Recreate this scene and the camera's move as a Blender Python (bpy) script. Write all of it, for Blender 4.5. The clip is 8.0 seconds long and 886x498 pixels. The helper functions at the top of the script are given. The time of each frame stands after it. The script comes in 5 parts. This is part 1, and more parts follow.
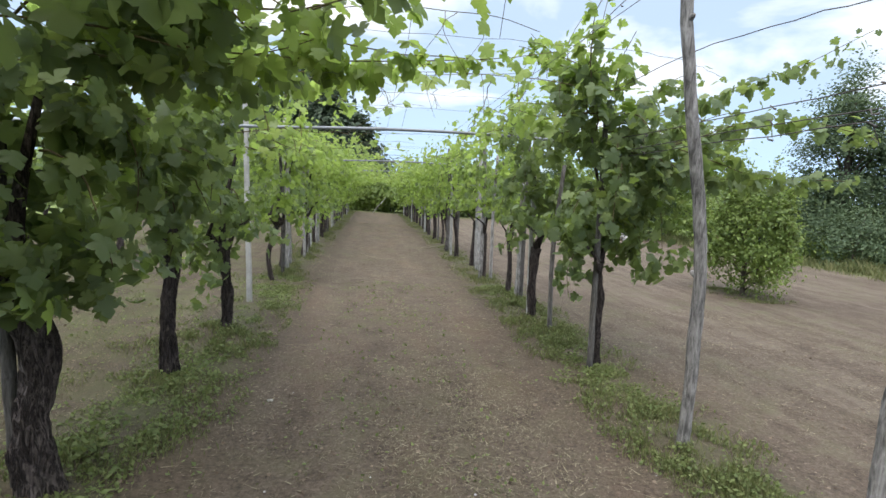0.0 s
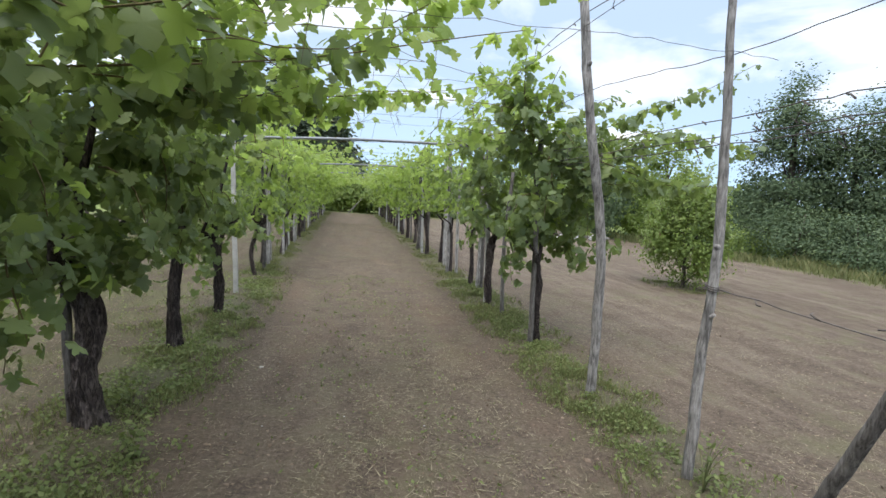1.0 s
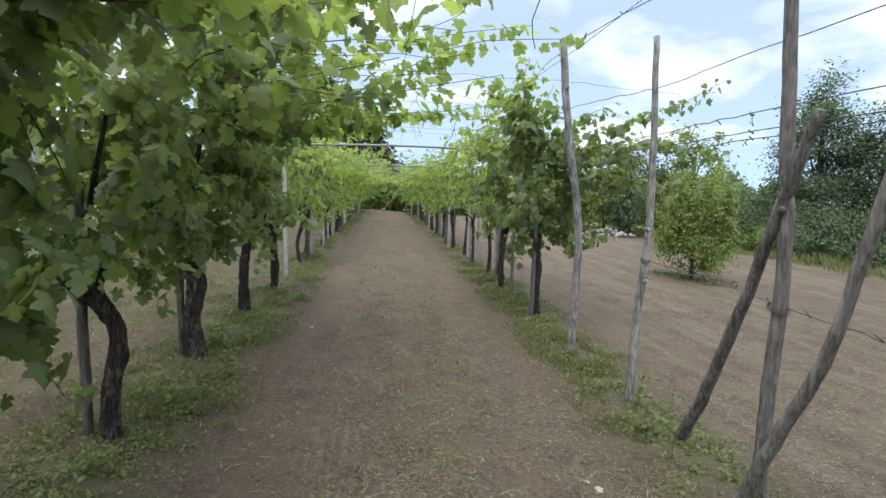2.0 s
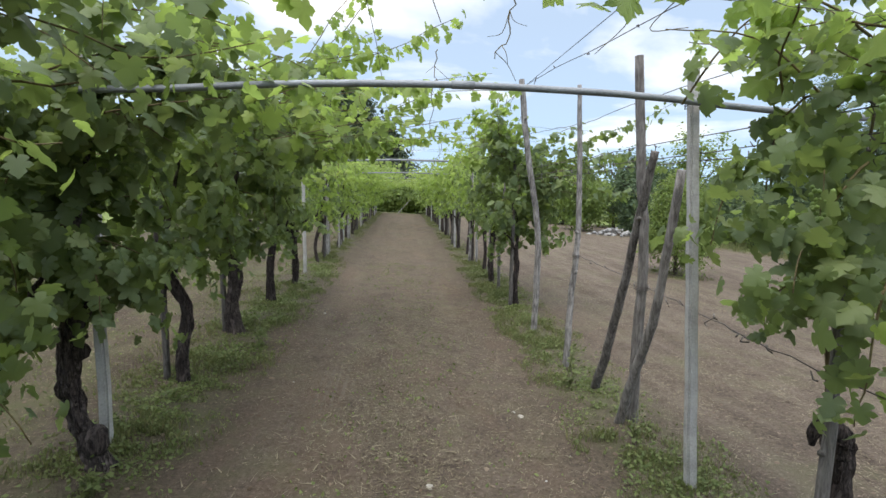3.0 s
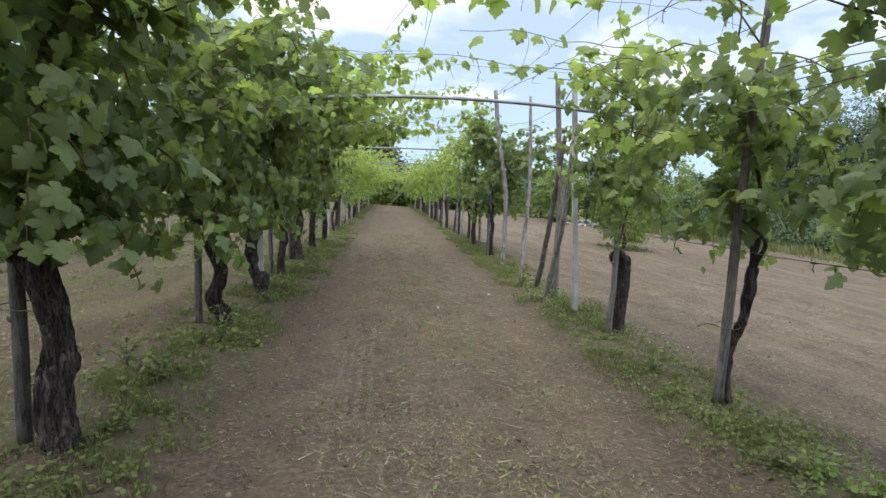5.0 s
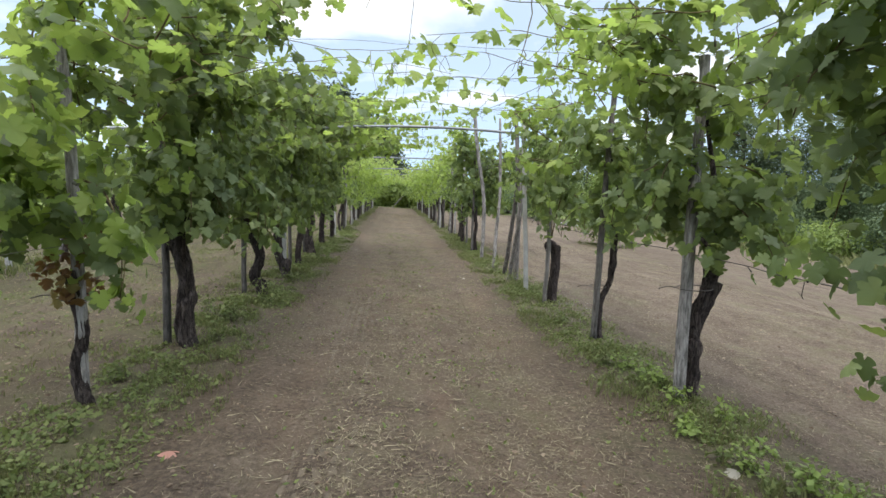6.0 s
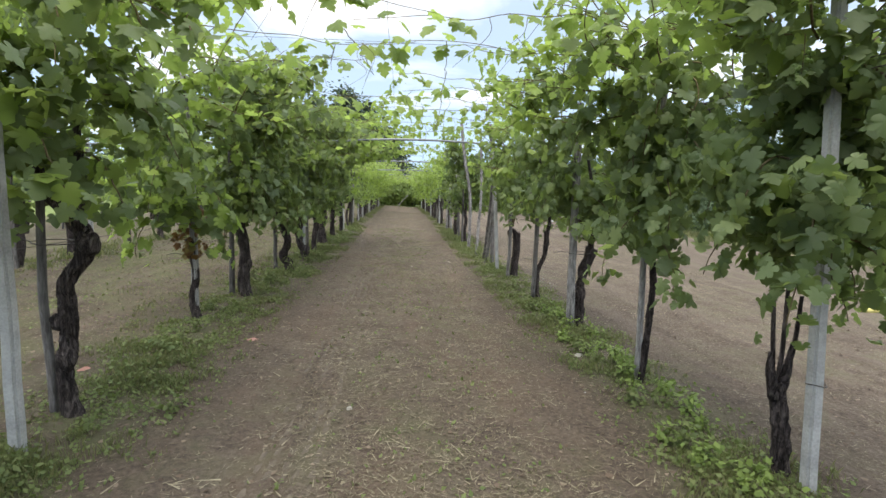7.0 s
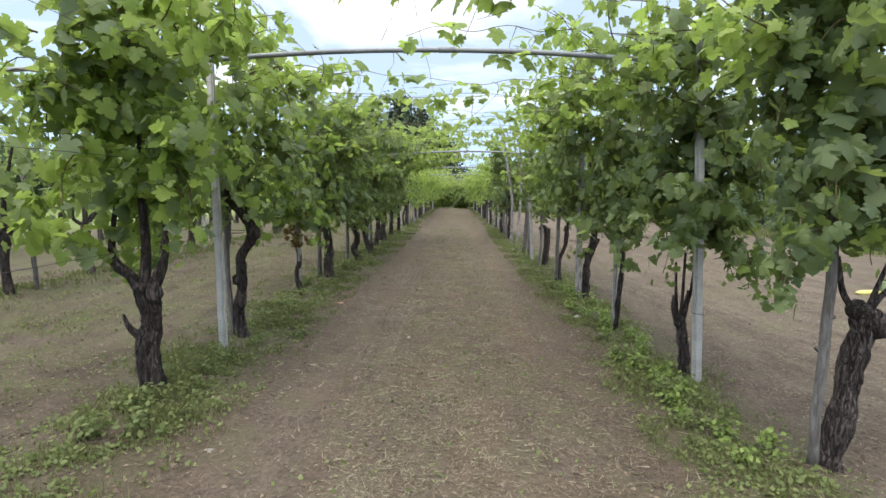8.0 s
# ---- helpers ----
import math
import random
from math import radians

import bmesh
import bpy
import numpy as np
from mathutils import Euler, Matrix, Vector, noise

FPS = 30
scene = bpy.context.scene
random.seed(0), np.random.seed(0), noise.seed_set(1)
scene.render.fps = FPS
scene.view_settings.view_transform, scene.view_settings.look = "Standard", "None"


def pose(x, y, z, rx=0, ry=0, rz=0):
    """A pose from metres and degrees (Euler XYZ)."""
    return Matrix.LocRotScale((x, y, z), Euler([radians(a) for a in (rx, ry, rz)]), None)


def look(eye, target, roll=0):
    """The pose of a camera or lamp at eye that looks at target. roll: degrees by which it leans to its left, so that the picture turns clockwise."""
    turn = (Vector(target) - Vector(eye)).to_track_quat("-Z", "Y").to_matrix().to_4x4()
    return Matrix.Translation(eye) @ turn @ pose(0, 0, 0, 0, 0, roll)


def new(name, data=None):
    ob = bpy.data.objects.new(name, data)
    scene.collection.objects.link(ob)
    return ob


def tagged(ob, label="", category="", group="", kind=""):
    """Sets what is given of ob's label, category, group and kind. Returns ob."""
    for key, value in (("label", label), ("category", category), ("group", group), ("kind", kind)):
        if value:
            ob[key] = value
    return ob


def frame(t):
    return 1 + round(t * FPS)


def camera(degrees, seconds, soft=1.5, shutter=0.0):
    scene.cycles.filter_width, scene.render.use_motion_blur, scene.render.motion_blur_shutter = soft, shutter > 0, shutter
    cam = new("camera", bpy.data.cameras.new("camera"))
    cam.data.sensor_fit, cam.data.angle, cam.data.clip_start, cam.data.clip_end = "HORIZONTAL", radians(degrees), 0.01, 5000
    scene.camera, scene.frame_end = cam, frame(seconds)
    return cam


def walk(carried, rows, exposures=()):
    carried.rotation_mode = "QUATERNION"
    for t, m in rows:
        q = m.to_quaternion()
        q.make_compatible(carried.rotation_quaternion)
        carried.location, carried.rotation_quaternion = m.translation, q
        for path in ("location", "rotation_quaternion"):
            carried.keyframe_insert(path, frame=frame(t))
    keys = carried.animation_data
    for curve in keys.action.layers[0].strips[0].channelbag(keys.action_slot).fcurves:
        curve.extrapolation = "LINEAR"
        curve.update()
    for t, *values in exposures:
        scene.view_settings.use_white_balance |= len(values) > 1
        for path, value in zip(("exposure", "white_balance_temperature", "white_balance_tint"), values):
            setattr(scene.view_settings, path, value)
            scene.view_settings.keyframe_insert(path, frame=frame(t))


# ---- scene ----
cam = camera(83.0, 8.0)
PATH = [
    (0, (-0.297, 0.758, 1.559), (-0.015, 2.725, 1.333), 1.9),
    (0.5, (-0.271, 0.353, 1.581), (0.052, 2.315, 1.363), 2.1),
    (1, (-0.272, -0.099, 1.593), (0.101, 1.854, 1.373), 2.0),
    (1.5, (-0.27, -0.603, 1.569), (0.068, 1.355, 1.345), 1.6),
    (1.7, (-0.26, -0.841, 1.55), (0.034, 1.125, 1.324), 1.6),
    (2.8, (-0.023, -2.235, 1.76), (0.15, -0.257, 1.524), 1.6),
    (3, (0.047, -2.465, 1.725), (0.209, -0.485, 1.496), 1.1),
    (3.5, (0.054, -3.096, 1.394), (0.266, -1.119, 1.172), 1.3),
    (4, (-0.14, -3.751, 1.169), (0.121, -1.78, 0.96), 2.3),
    (4.5, (-0.308, -4.426, 1.173), (-0.072, -2.452, 0.963), 2.4),
    (4.7, (-0.367, -4.722, 1.216), (-0.136, -2.747, 0.998), 2.2),
    (5.8, (-0.27, -6.548, 1.376), (-0.066, -4.572, 1.143), 1.9),
    (6, (-0.188, -6.922, 1.365), (0.012, -4.944, 1.143), 1.8),
    (6.5, (-0.05, -7.833, 1.366), (0.144, -5.854, 1.146), 1.7),
    (6.7, (-0.048, -8.28, 1.373), (0.144, -6.302, 1.148), 2.0),
    (7, (0.003, -8.811, 1.37), (0.173, -6.832, 1.144), 1.5),
    (7.5, (0.012, -9.724, 1.4), (0.211, -7.745, 1.181), 1.5),
    (8, (0.142, -10.455, 1.405), (0.093, -8.468, 1.183), 0.3),
]
walk(cam, [(t, look(eye, target, roll)) for t, eye, target, roll in PATH],
     [(0, 0.80, 6850, 15), (1.5, 0.78, 6850, 15), (3, 0.66, 6900, 15), (4.5, 0.70, 6950, 15), (6, 0.86, 7050, 15), (8, 0.88, 7050, 15)])

# ---- light ----
SUN_EL, SUN_AZ = radians(62), radians(205)
world = bpy.data.worlds.new("sky")
scene.world = world
world.use_nodes = True
wn, wl = world.node_tree.nodes, world.node_tree.links
wn.clear()
w_out = wn.new("ShaderNodeOutputWorld")
w_bg = wn.new("ShaderNodeBackground")
w_sky = wn.new("ShaderNodeTexSky")
w_sky.sky_type = "NISHITA"
w_sky.sun_disc = False
w_sky.sun_elevation, w_sky.sun_rotation = SUN_EL, SUN_AZ
w_sky.dust_density, w_sky.ozone_density = 0.3, 0.8
w_co = wn.new("ShaderNodeTexCoord")
w_sep = wn.new("ShaderNodeSeparateXYZ")
wl.new(w_co.outputs["Generated"], w_sep.inputs[0])


def w_math(op, a, b):
    n = wn.new("ShaderNodeMath")
    n.operation = op
    for i, v in enumerate((a, b)):
        if isinstance(v, (int, float)):
            n.inputs[i].default_value = v
        else:
            wl.new(v, n.inputs[i])
    return n.outputs[0]


w_h = w_math("ADD", w_math("MAXIMUM", w_sep.outputs[2], 0.0), 0.22)
# a clear band of sky below, thicker cloud higher up
w_high = wn.new("ShaderNodeCombineXYZ")
wl.new(w_sep.outputs[0], w_high.inputs[0])
wl.new(w_sep.outputs[1], w_high.inputs[1])
wl.new(w_math("ADD", w_math("MULTIPLY", w_sep.outputs[2], 0.75), 0.30), w_high.inputs[2])
wl.new(w_high.outputs[0], w_sky.inputs["Vector"])
w_com = wn.new("ShaderNodeCombineXYZ")
wl.new(w_math("DIVIDE", w_sep.outputs[0], w_h), w_com.inputs[0])
wl.new(w_math("DIVIDE", w_sep.outputs[1], w_h), w_com.inputs[1])
w_noise = wn.new("ShaderNodeTexNoise")
w_noise.inputs["Scale"].default_value = 1.15
w_noise.inputs["Detail"].default_value = 7
w_noise.inputs["Roughness"].default_value = 0.52
w_noise.inputs["Distortion"].default_value = 0.4
wl.new(w_com.outputs[0], w_noise.inputs["Vector"])
w_ramp = wn.new("ShaderNodeValToRGB")
w_ramp.color_ramp.elements[0].position = 0.475
w_ramp.color_ramp.elements[1].position = 0.64
w_ramp.color_ramp.elements[0].color = (0.30, 0.30, 0.30, 1)
w_lift = wn.new("ShaderNodeMapRange")
w_lift.interpolation_type = "SMOOTHSTEP"
for k, v in zip((1, 2, 3, 4), (0.10, 0.40, -0.07, 0.075)):
    w_lift.inputs[k].default_value = v
wl.new(w_sep.outputs[2], w_lift.inputs[0])
wl.new(w_math("ADD", w_noise.outputs["Fac"], w_lift.outputs[0]), w_ramp.inputs[0])
w_mix = wn.new("ShaderNodeMix")
w_mix.data_type = "RGBA"
wl.new(w_ramp.outputs[0], w_mix.inputs[0])
w_clear = wn.new("ShaderNodeMix")
w_clear.data_type, w_clear.blend_type = "RGBA", "MULTIPLY"
w_clear.inputs[0].default_value = 1.0
w_clear.inputs[7].default_value = (0.92, 1.34, 1.38, 1)
wl.new(w_sky.outputs[0], w_clear.inputs[6])
wl.new(w_clear.outputs[2], w_mix.inputs[6])
w_mix.inputs[7].default_value = (7.0, 7.5, 7.75, 1)
w_up = wn.new("ShaderNodeMapRange")
w_up.interpolation_type = "SMOOTHSTEP"
wl.new(w_sep.outputs[2], w_up.inputs[0])
for k, v in zip((1, 2, 3, 4), (0.30, 0.90, 0.122, 0.36)):
    w_up.inputs[k].default_value = v
wl.new(w_up.outputs[0], w_bg.inputs[1])
wl.new(w_mix.outputs[2], w_bg.inputs[0])
wl.new(w_bg.outputs[0], w_out.inputs[0])

sun_data = bpy.data.lights.new("sun", "SUN")
sun_data.energy, sun_data.angle, sun_data.color = 1.25, radians(40), (1.0, 0.95, 0.87)
sun = new("sun", sun_data)
sun_way = Vector((math.cos(SUN_EL) * math.sin(SUN_AZ), math.cos(SUN_EL) * math.cos(SUN_AZ), math.sin(SUN_EL)))
sun.matrix_world = look(sun_way * 40, (0, 0, 0))


# ---- materials ----
def nodes_of(name):
    m = bpy.data.materials.new(name)
    m.use_nodes = True
    nt = m.node_tree
    nt.nodes.clear()
    return m, nt


class Shader:
    """A small builder of node materials."""

    def __init__(self, name):
        self.m, self.nt = nodes_of(name)
        self.out = self.add("ShaderNodeOutputMaterial")

    def add(self, kind, **inputs):
        n = self.nt.nodes.new(kind)
        for k, v in inputs.items():
            self.put(n.inputs[k.replace("_", " ")], v)
        return n

    def put(self, socket, v):
        if hasattr(v, "is_output"):
            self.nt.links.new(v, socket)
        else:
            socket.default_value = v

    def math(self, op, a, b=0.0, clamp=False):
        n = self.add("ShaderNodeMath")
        n.operation, n.use_clamp = op, clamp
        self.put(n.inputs[0], a)
        self.put(n.inputs[1], b)
        return n.outputs[0]

    def mix(self, f, a, b):
        n = self.add("ShaderNodeMix")
        n.data_type = "RGBA"
        self.put(n.inputs[0], f)
        self.put(n.inputs[6], a if hasattr(a, "is_output") else (*a, 1))
        self.put(n.inputs[7], b if hasattr(b, "is_output") else (*b, 1))
        return n.outputs[2]

    def ramp(self, f, *stops):
        n = self.add("ShaderNodeValToRGB")
        e = n.color_ramp.elements
        while len(e) < len(stops):
            e.new(0.5)
        for s, (p, c) in zip(e, stops):
            s.position, s.color = p, (*c, 1)
        self.put(n.inputs[0], f)
        return n.outputs[0]

    def step(self, f, lo, hi):
        n = self.add("ShaderNodeMapRange")
        n.clamp = True
        self.put(n.inputs[0], f)
        n.inputs[1].default_value, n.inputs[2].default_value = lo, hi
        return n.outputs[0]

    def noise(self, vec, scale, detail=3.0, rough=0.55, warp=0.0):
        n = self.add("ShaderNodeTexNoise", Scale=scale, Detail=detail, Roughness=rough, Distortion=warp)
        self.put(n.inputs["Vector"], vec)
        return n.outputs["Fac"]

    def coords(self, sx=1.0, sy=1.0, sz=1.0):
        n = self.add("ShaderNodeMapping")
        self.put(n.inputs[0], self.add("ShaderNodeTexCoord").outputs["Object"])
        n.inputs["Scale"].default_value = (sx, sy, sz)
        return n.outputs[0]

    def bump(self, height, strength, distance):
        return self.add("ShaderNodeBump", Height=height, Strength=strength, Distance=distance).outputs[0]

    def finish(self, shader):
        self.nt.links.new(shader, self.out.inputs[0])
        return self.m

    def surface(self, colour, rough, normal=None, metal=0.0, spec=0.5):
        p = self.add("ShaderNodeBsdfPrincipled", Roughness=rough, Metallic=metal)
        p.inputs["Specular IOR Level"].default_value = spec
        self.put(p.inputs["Base Color"], colour if hasattr(colour, "is_output") else (*colour, 1))
        if normal is not None:
            self.put(p.inputs["Normal"], normal)
        return p.outputs[0]


def leaf_material(name, dark, mid, light, through_colour, share=0.42, rough=0.5):
    s = Shader(name)
    isl = s.add("ShaderNodeNewGeometry").outputs["Random Per Island"]
    obj = s.add("ShaderNodeObjectInfo").outputs["Random"]
    r = s.math("FRACT", s.math("ADD", isl, obj))
    co = s.coords()
    patch = s.noise(co, 1.3, 2)
    vein = s.noise(co, 60, 2)
    f = s.math("ADD", s.math("MULTIPLY", r, 0.62), s.math("MULTIPLY", patch, 0.38))
    col = s.ramp(f, (0.15, dark), (0.55, mid), (0.92, light))
    col = s.mix(s.math("MULTIPLY", s.step(vein, 0.55, 0.75), 0.25), col, mid)
    tr = s.mix(0.5, col, through_colour)
    p = s.surface(col, rough, s.bump(vein, 0.3, 0.004), spec=0.32)
    t = s.add("ShaderNodeBsdfTranslucent")
    s.put(t.inputs[0], tr)
    m = s.add("ShaderNodeMixShader")
    m.inputs[0].default_value = share
    s.nt.links.new(p, m.inputs[1])
    s.nt.links.new(t.outputs[0], m.inputs[2])
    return s.finish(m.outputs[0])


LEAF = leaf_material("vine_leaf", (0.066, 0.096, 0.049), (0.120, 0.165, 0.076), (0.205, 0.252, 0.105), (0.38, 0.50, 0.09), 0.45, 0.52)
# also the lit tone of vines with a high fresh share
LEAF_YOUNG = leaf_material("young_and_lit_vine_leaf", (0.13, 0.195, 0.050), (0.21, 0.29, 0.068), (0.31, 0.38, 0.10), (0.46, 0.62, 0.13), 0.54, 0.45)
LEAF_RUST = leaf_material("rusty_vine_leaf", (0.10, 0.045, 0.025), (0.17, 0.09, 0.03), (0.14, 0.15, 0.04), (0.28, 0.15, 0.04), 0.35)
LEAF_BUSH = leaf_material("bush_leaf", (0.085, 0.130, 0.038), (0.148, 0.208, 0.056), (0.23, 0.29, 0.08), (0.34, 0.45, 0.09), 0.45)
LEAF_TREE = leaf_material("tree_leaf", (0.044, 0.072, 0.040), (0.075, 0.112, 0.058), (0.122, 0.165, 0.082), (0.17, 0.24, 0.09), 0.34, 0.7)
LEAF_PINE = leaf_material("dark_tree_leaf", (0.038, 0.058, 0.038), (0.060, 0.086, 0.052), (0.09, 0.12, 0.068), (0.09, 0.13, 0.06), 0.24, 0.75)
GRASS = leaf_material("grass_blade", (0.080, 0.094, 0.040), (0.128, 0.142, 0.058), (0.225, 0.205, 0.105), (0.24, 0.28, 0.07), 0.28, 0.7)
WEED = leaf_material("weed_leaf", (0.072, 0.100, 0.034), (0.118, 0.150, 0.050), (0.175, 0.200, 0.076), (0.24, 0.29, 0.07), 0.32, 0.7)
WEED_FRESH = leaf_material("fresh_weed_leaf", (0.10, 0.15, 0.035), (0.16, 0.22, 0.055), (0.22, 0.29, 0.085), (0.30, 0.42, 0.08), 0.35, 0.6)
GRAPE = leaf_material("green_grape", (0.15, 0.22, 0.07), (0.21, 0.30, 0.095), (0.28, 0.37, 0.13), (0.42, 0.56, 0.16), 0.45, 0.35)


def bark_material(name, dark, mid, light, plated=0.0):
    """Fibrous grey wood or bark; plated bark is broken up by long dark cracks."""
    s = Shader(name)
    obj = s.add("ShaderNodeObjectInfo").outputs["Random"]
    co = s.coords(1, 1, 0.16)
    fibre = s.noise(co, 55, 5, 0.65, 0.6)
    big = s.noise(s.coords(), 7, 3)
    f = s.math("ADD", s.math("MULTIPLY", fibre, 0.7), s.math("MULTIPLY", big, 0.3))
    f = s.math("ADD", f, s.math("MULTIPLY", s.math("SUBTRACT", obj, 0.5), 0.12))
    col = s.ramp(f, (0.34, dark), (0.5, mid), (0.68, light))
    height = fibre
    if plated:
        plate = s.noise(s.coords(1, 1, 0.22), 34, 4, 0.7, 2.2)
        crack = s.step(plate, 0.40, 0.53)
        flake = s.step(s.noise(s.coords(1, 1, 0.45), 85, 3, 0.7, 1.0), 0.56, 0.70)
        col = s.mix(s.math("MULTIPLY", s.math("SUBTRACT", 1.0, crack), plated), col, tuple(c * 0.35 for c in dark))
        col = s.mix(s.math("MULTIPLY", s.math("MULTIPLY", flake, crack), 0.45), col, tuple(min(c * 1.5, 0.9) for c in light))
        height = s.math("ADD", s.math("MULTIPLY", fibre, 0.4), crack)
    return s.finish(s.surface(col, 0.92, s.bump(height, 0.9, 0.022 if plated else 0.012), spec=0.2))


BARK = bark_material("vine_bark", (0.026, 0.020, 0.019), (0.066, 0.052, 0.049), (0.140, 0.116, 0.108), 0.75)
BARK_TREE = bark_material("tree_bark", (0.03, 0.025, 0.02), (0.08, 0.065, 0.05), (0.15, 0.13, 0.11))
WOOD = bark_material("weathered_wood", (0.07, 0.066, 0.063), (0.23, 0.218, 0.21), (0.42, 0.405, 0.395))
WOOD_MID = bark_material("grey_brown_stake_wood", (0.05, 0.044, 0.041), (0.15, 0.137, 0.128), (0.29, 0.27, 0.255))
WOOD_DARK = bark_material("dark_stake_wood", (0.036, 0.033, 0.031), (0.105, 0.096, 0.09), (0.20, 0.187, 0.178))
SHOOT = bark_material("cane_bark", (0.05, 0.035, 0.022), (0.11, 0.085, 0.045), (0.17, 0.15, 0.07))


def plain(name, a, b, scale, rough, metal=0.0, bump=0.3, dist=0.003):
    s = Shader(name)
    co = s.coords()
    n1, n2 = s.noise(co, scale, 4), s.noise(co, scale * 14, 3)
    f = s.math("ADD", s.math("MULTIPLY", n1, 0.65), s.math("MULTIPLY", n2, 0.35))
    return s.finish(s.surface(s.ramp(f, (0.35, a), (0.66, b)), rough, s.bump(n2, bump, dist), metal))


CONCRETE = plain("pale_concrete", (0.23, 0.228, 0.22), (0.43, 0.425, 0.41), 6, 0.9, 0, 0.5)
STEEL = plain("galvanised_steel", (0.13, 0.142, 0.155), (0.25, 0.265, 0.28), 5, 0.6, 0.15)
ROCK = plain("grey_field_stone", (0.14, 0.138, 0.132), (0.30, 0.292, 0.28), 3, 0.9)
WIRE = plain("rusty_wire", (0.035, 0.03, 0.028), (0.12, 0.105, 0.095), 30, 0.6, 0.4)
STONE = plain("pale_stone", (0.24, 0.235, 0.225), (0.44, 0.43, 0.41), 4, 0.9)
STRAW = leaf_material("dry_straw", (0.070, 0.056, 0.036), (0.155, 0.129, 0.083), (0.32, 0.275, 0.185), (0.3, 0.25, 0.15), 0.12, 0.8)
LITTER = leaf_material("dry_leaf", (0.055, 0.038, 0.026), (0.120, 0.085, 0.058), (0.23, 0.18, 0.13), (0.3, 0.18, 0.1), 0.15, 0.7)
LEAF_SQUASH = leaf_material("squash_leaf", (0.10, 0.15, 0.065), (0.17, 0.235, 0.11), (0.27, 0.33, 0.18), (0.30, 0.38, 0.16), 0.3)
LITTER_RED = leaf_material("red_dry_leaf", (0.26, 0.11, 0.085), (0.34, 0.17, 0.135), (0.40, 0.24, 0.20), (0.4, 0.2, 0.15), 0.15, 0.7)
LITTER_PALE = leaf_material("pale_dry_leaf", (0.22, 0.20, 0.17), (0.30, 0.28, 0.24), (0.38, 0.35, 0.30), (0.5, 0.45, 0.4), 0.15, 0.7)


def ground_material():
    s = Shader("mown_earth")
    tc = s.add("ShaderNodeTexCoord").outputs["Object"]
    sep = s.add("ShaderNodeSeparateXYZ")
    s.put(sep.inputs[0], tc)
    x, y = sep.outputs[0], sep.outputs[1]
    big, mid = s.noise(tc, 0.55, 4), s.noise(tc, 3.2, 4, 0.6)
    fine, grain = s.noise(tc, 34, 6, 0.72), s.noise(tc, 150, 3, 0.75)
    lines = s.noise(s.coords(3.2, 0.30, 1), 1.0, 5, 0.62, 0.5)
    # earth, from damp dark to pale dust
    f = s.math("ADD", s.math("ADD", s.math("MULTIPLY", fine, 0.50), s.math("MULTIPLY", grain, 0.22)), s.math("MULTIPLY", s.math("ADD", mid, lines), 0.14))
    earth = s.ramp(f, (0.36, (0.038, 0.029, 0.022)), (0.50, (0.108, 0.082, 0.063)), (0.64, (0.216, 0.170, 0.132)))
    # crumbs of straw
    chaff = s.noise(s.coords(60, 22, 1), 1.0, 3, 0.6, 1.2)
    chaff2 = s.noise(s.coords(20, 70, 1), 1.0, 3, 0.6, 1.2)
    dry = s.math("MAXIMUM", s.step(chaff, 0.60, 0.70), s.step(chaff2, 0.62, 0.72))
    ax = s.math("ABSOLUTE", x)
    lane = s.math("SUBTRACT", 1.0, s.step(ax, 1.0, 1.7))
    field = s.step(ax, 2.0, 2.9)
    much = s.math("ADD", s.math("MULTIPLY", s.step(s.math("ADD", s.math("MULTIPLY", big, 0.6), s.math("MULTIPLY", lines, 0.4)), 0.35, 0.65), 0.55),
                  s.math("MULTIPLY", field, 0.18), True)
    col = s.mix(s.math("MULTIPLY", dry, much), earth, (0.27, 0.228, 0.165))
    col = s.mix(s.math("MULTIPLY", s.math("MULTIPLY", s.step(s.math("ADD", s.math("MULTIPLY", lines, 0.6), s.math("MULTIPLY", mid, 0.4)), 0.46, 0.62), field), 0.30), col, (0.215, 0.180, 0.138))
    col = s.mix(s.math("MULTIPLY", s.math("MULTIPLY", lane, s.step(mid, 0.40, 0.62)), 0.22), col, (0.175, 0.145, 0.105))
    col = s.mix(s.math("MULTIPLY", s.math("MULTIPLY", lane, s.step(s.noise(s.coords(1.6, 0.5, 1), 1.0, 4), 0.48, 0.66)), 0.45), col, (0.158, 0.108, 0.077))
    bare = s.math("MULTIPLY", s.step(s.math("ADD", ax, s.math("MULTIPLY", mid, 0.5)), 1.15, 1.50), s.math("SUBTRACT", 1.0, s.step(ax, 1.50, 1.75)))
    col = s.mix(s.math("MULTIPLY", bare, 0.55), col, s.mix(s.step(fine, 0.40, 0.62), (0.052, 0.038, 0.027), (0.125, 0.094, 0.068)))
    # thin green between the rows and the lane
    strip = s.math("MULTIPLY", s.step(ax, 1.30, 1.62), s.math("SUBTRACT", 1.0, s.step(ax, 1.95, 2.35)))
    green = s.math("MULTIPLY", strip, s.step(s.math("ADD", mid, s.math("MULTIPLY", fine, 0.5)), 0.58, 0.88))
    col = s.mix(s.math("MULTIPLY", green, 0.55), col, (0.075, 0.092, 0.036))
    film = s.math("MULTIPLY", s.step(mid, 0.46, 0.66), s.step(big, 0.40, 0.60))
    col = s.mix(s.math("MULTIPLY", film, 0.65), col, (0.100, 0.100, 0.052))
    weedy = s.math("MULTIPLY", s.step(s.math("MULTIPLY", x, -1.0), 2.0, 3.2), s.step(s.math("ADD", mid, big), 0.85, 1.15))
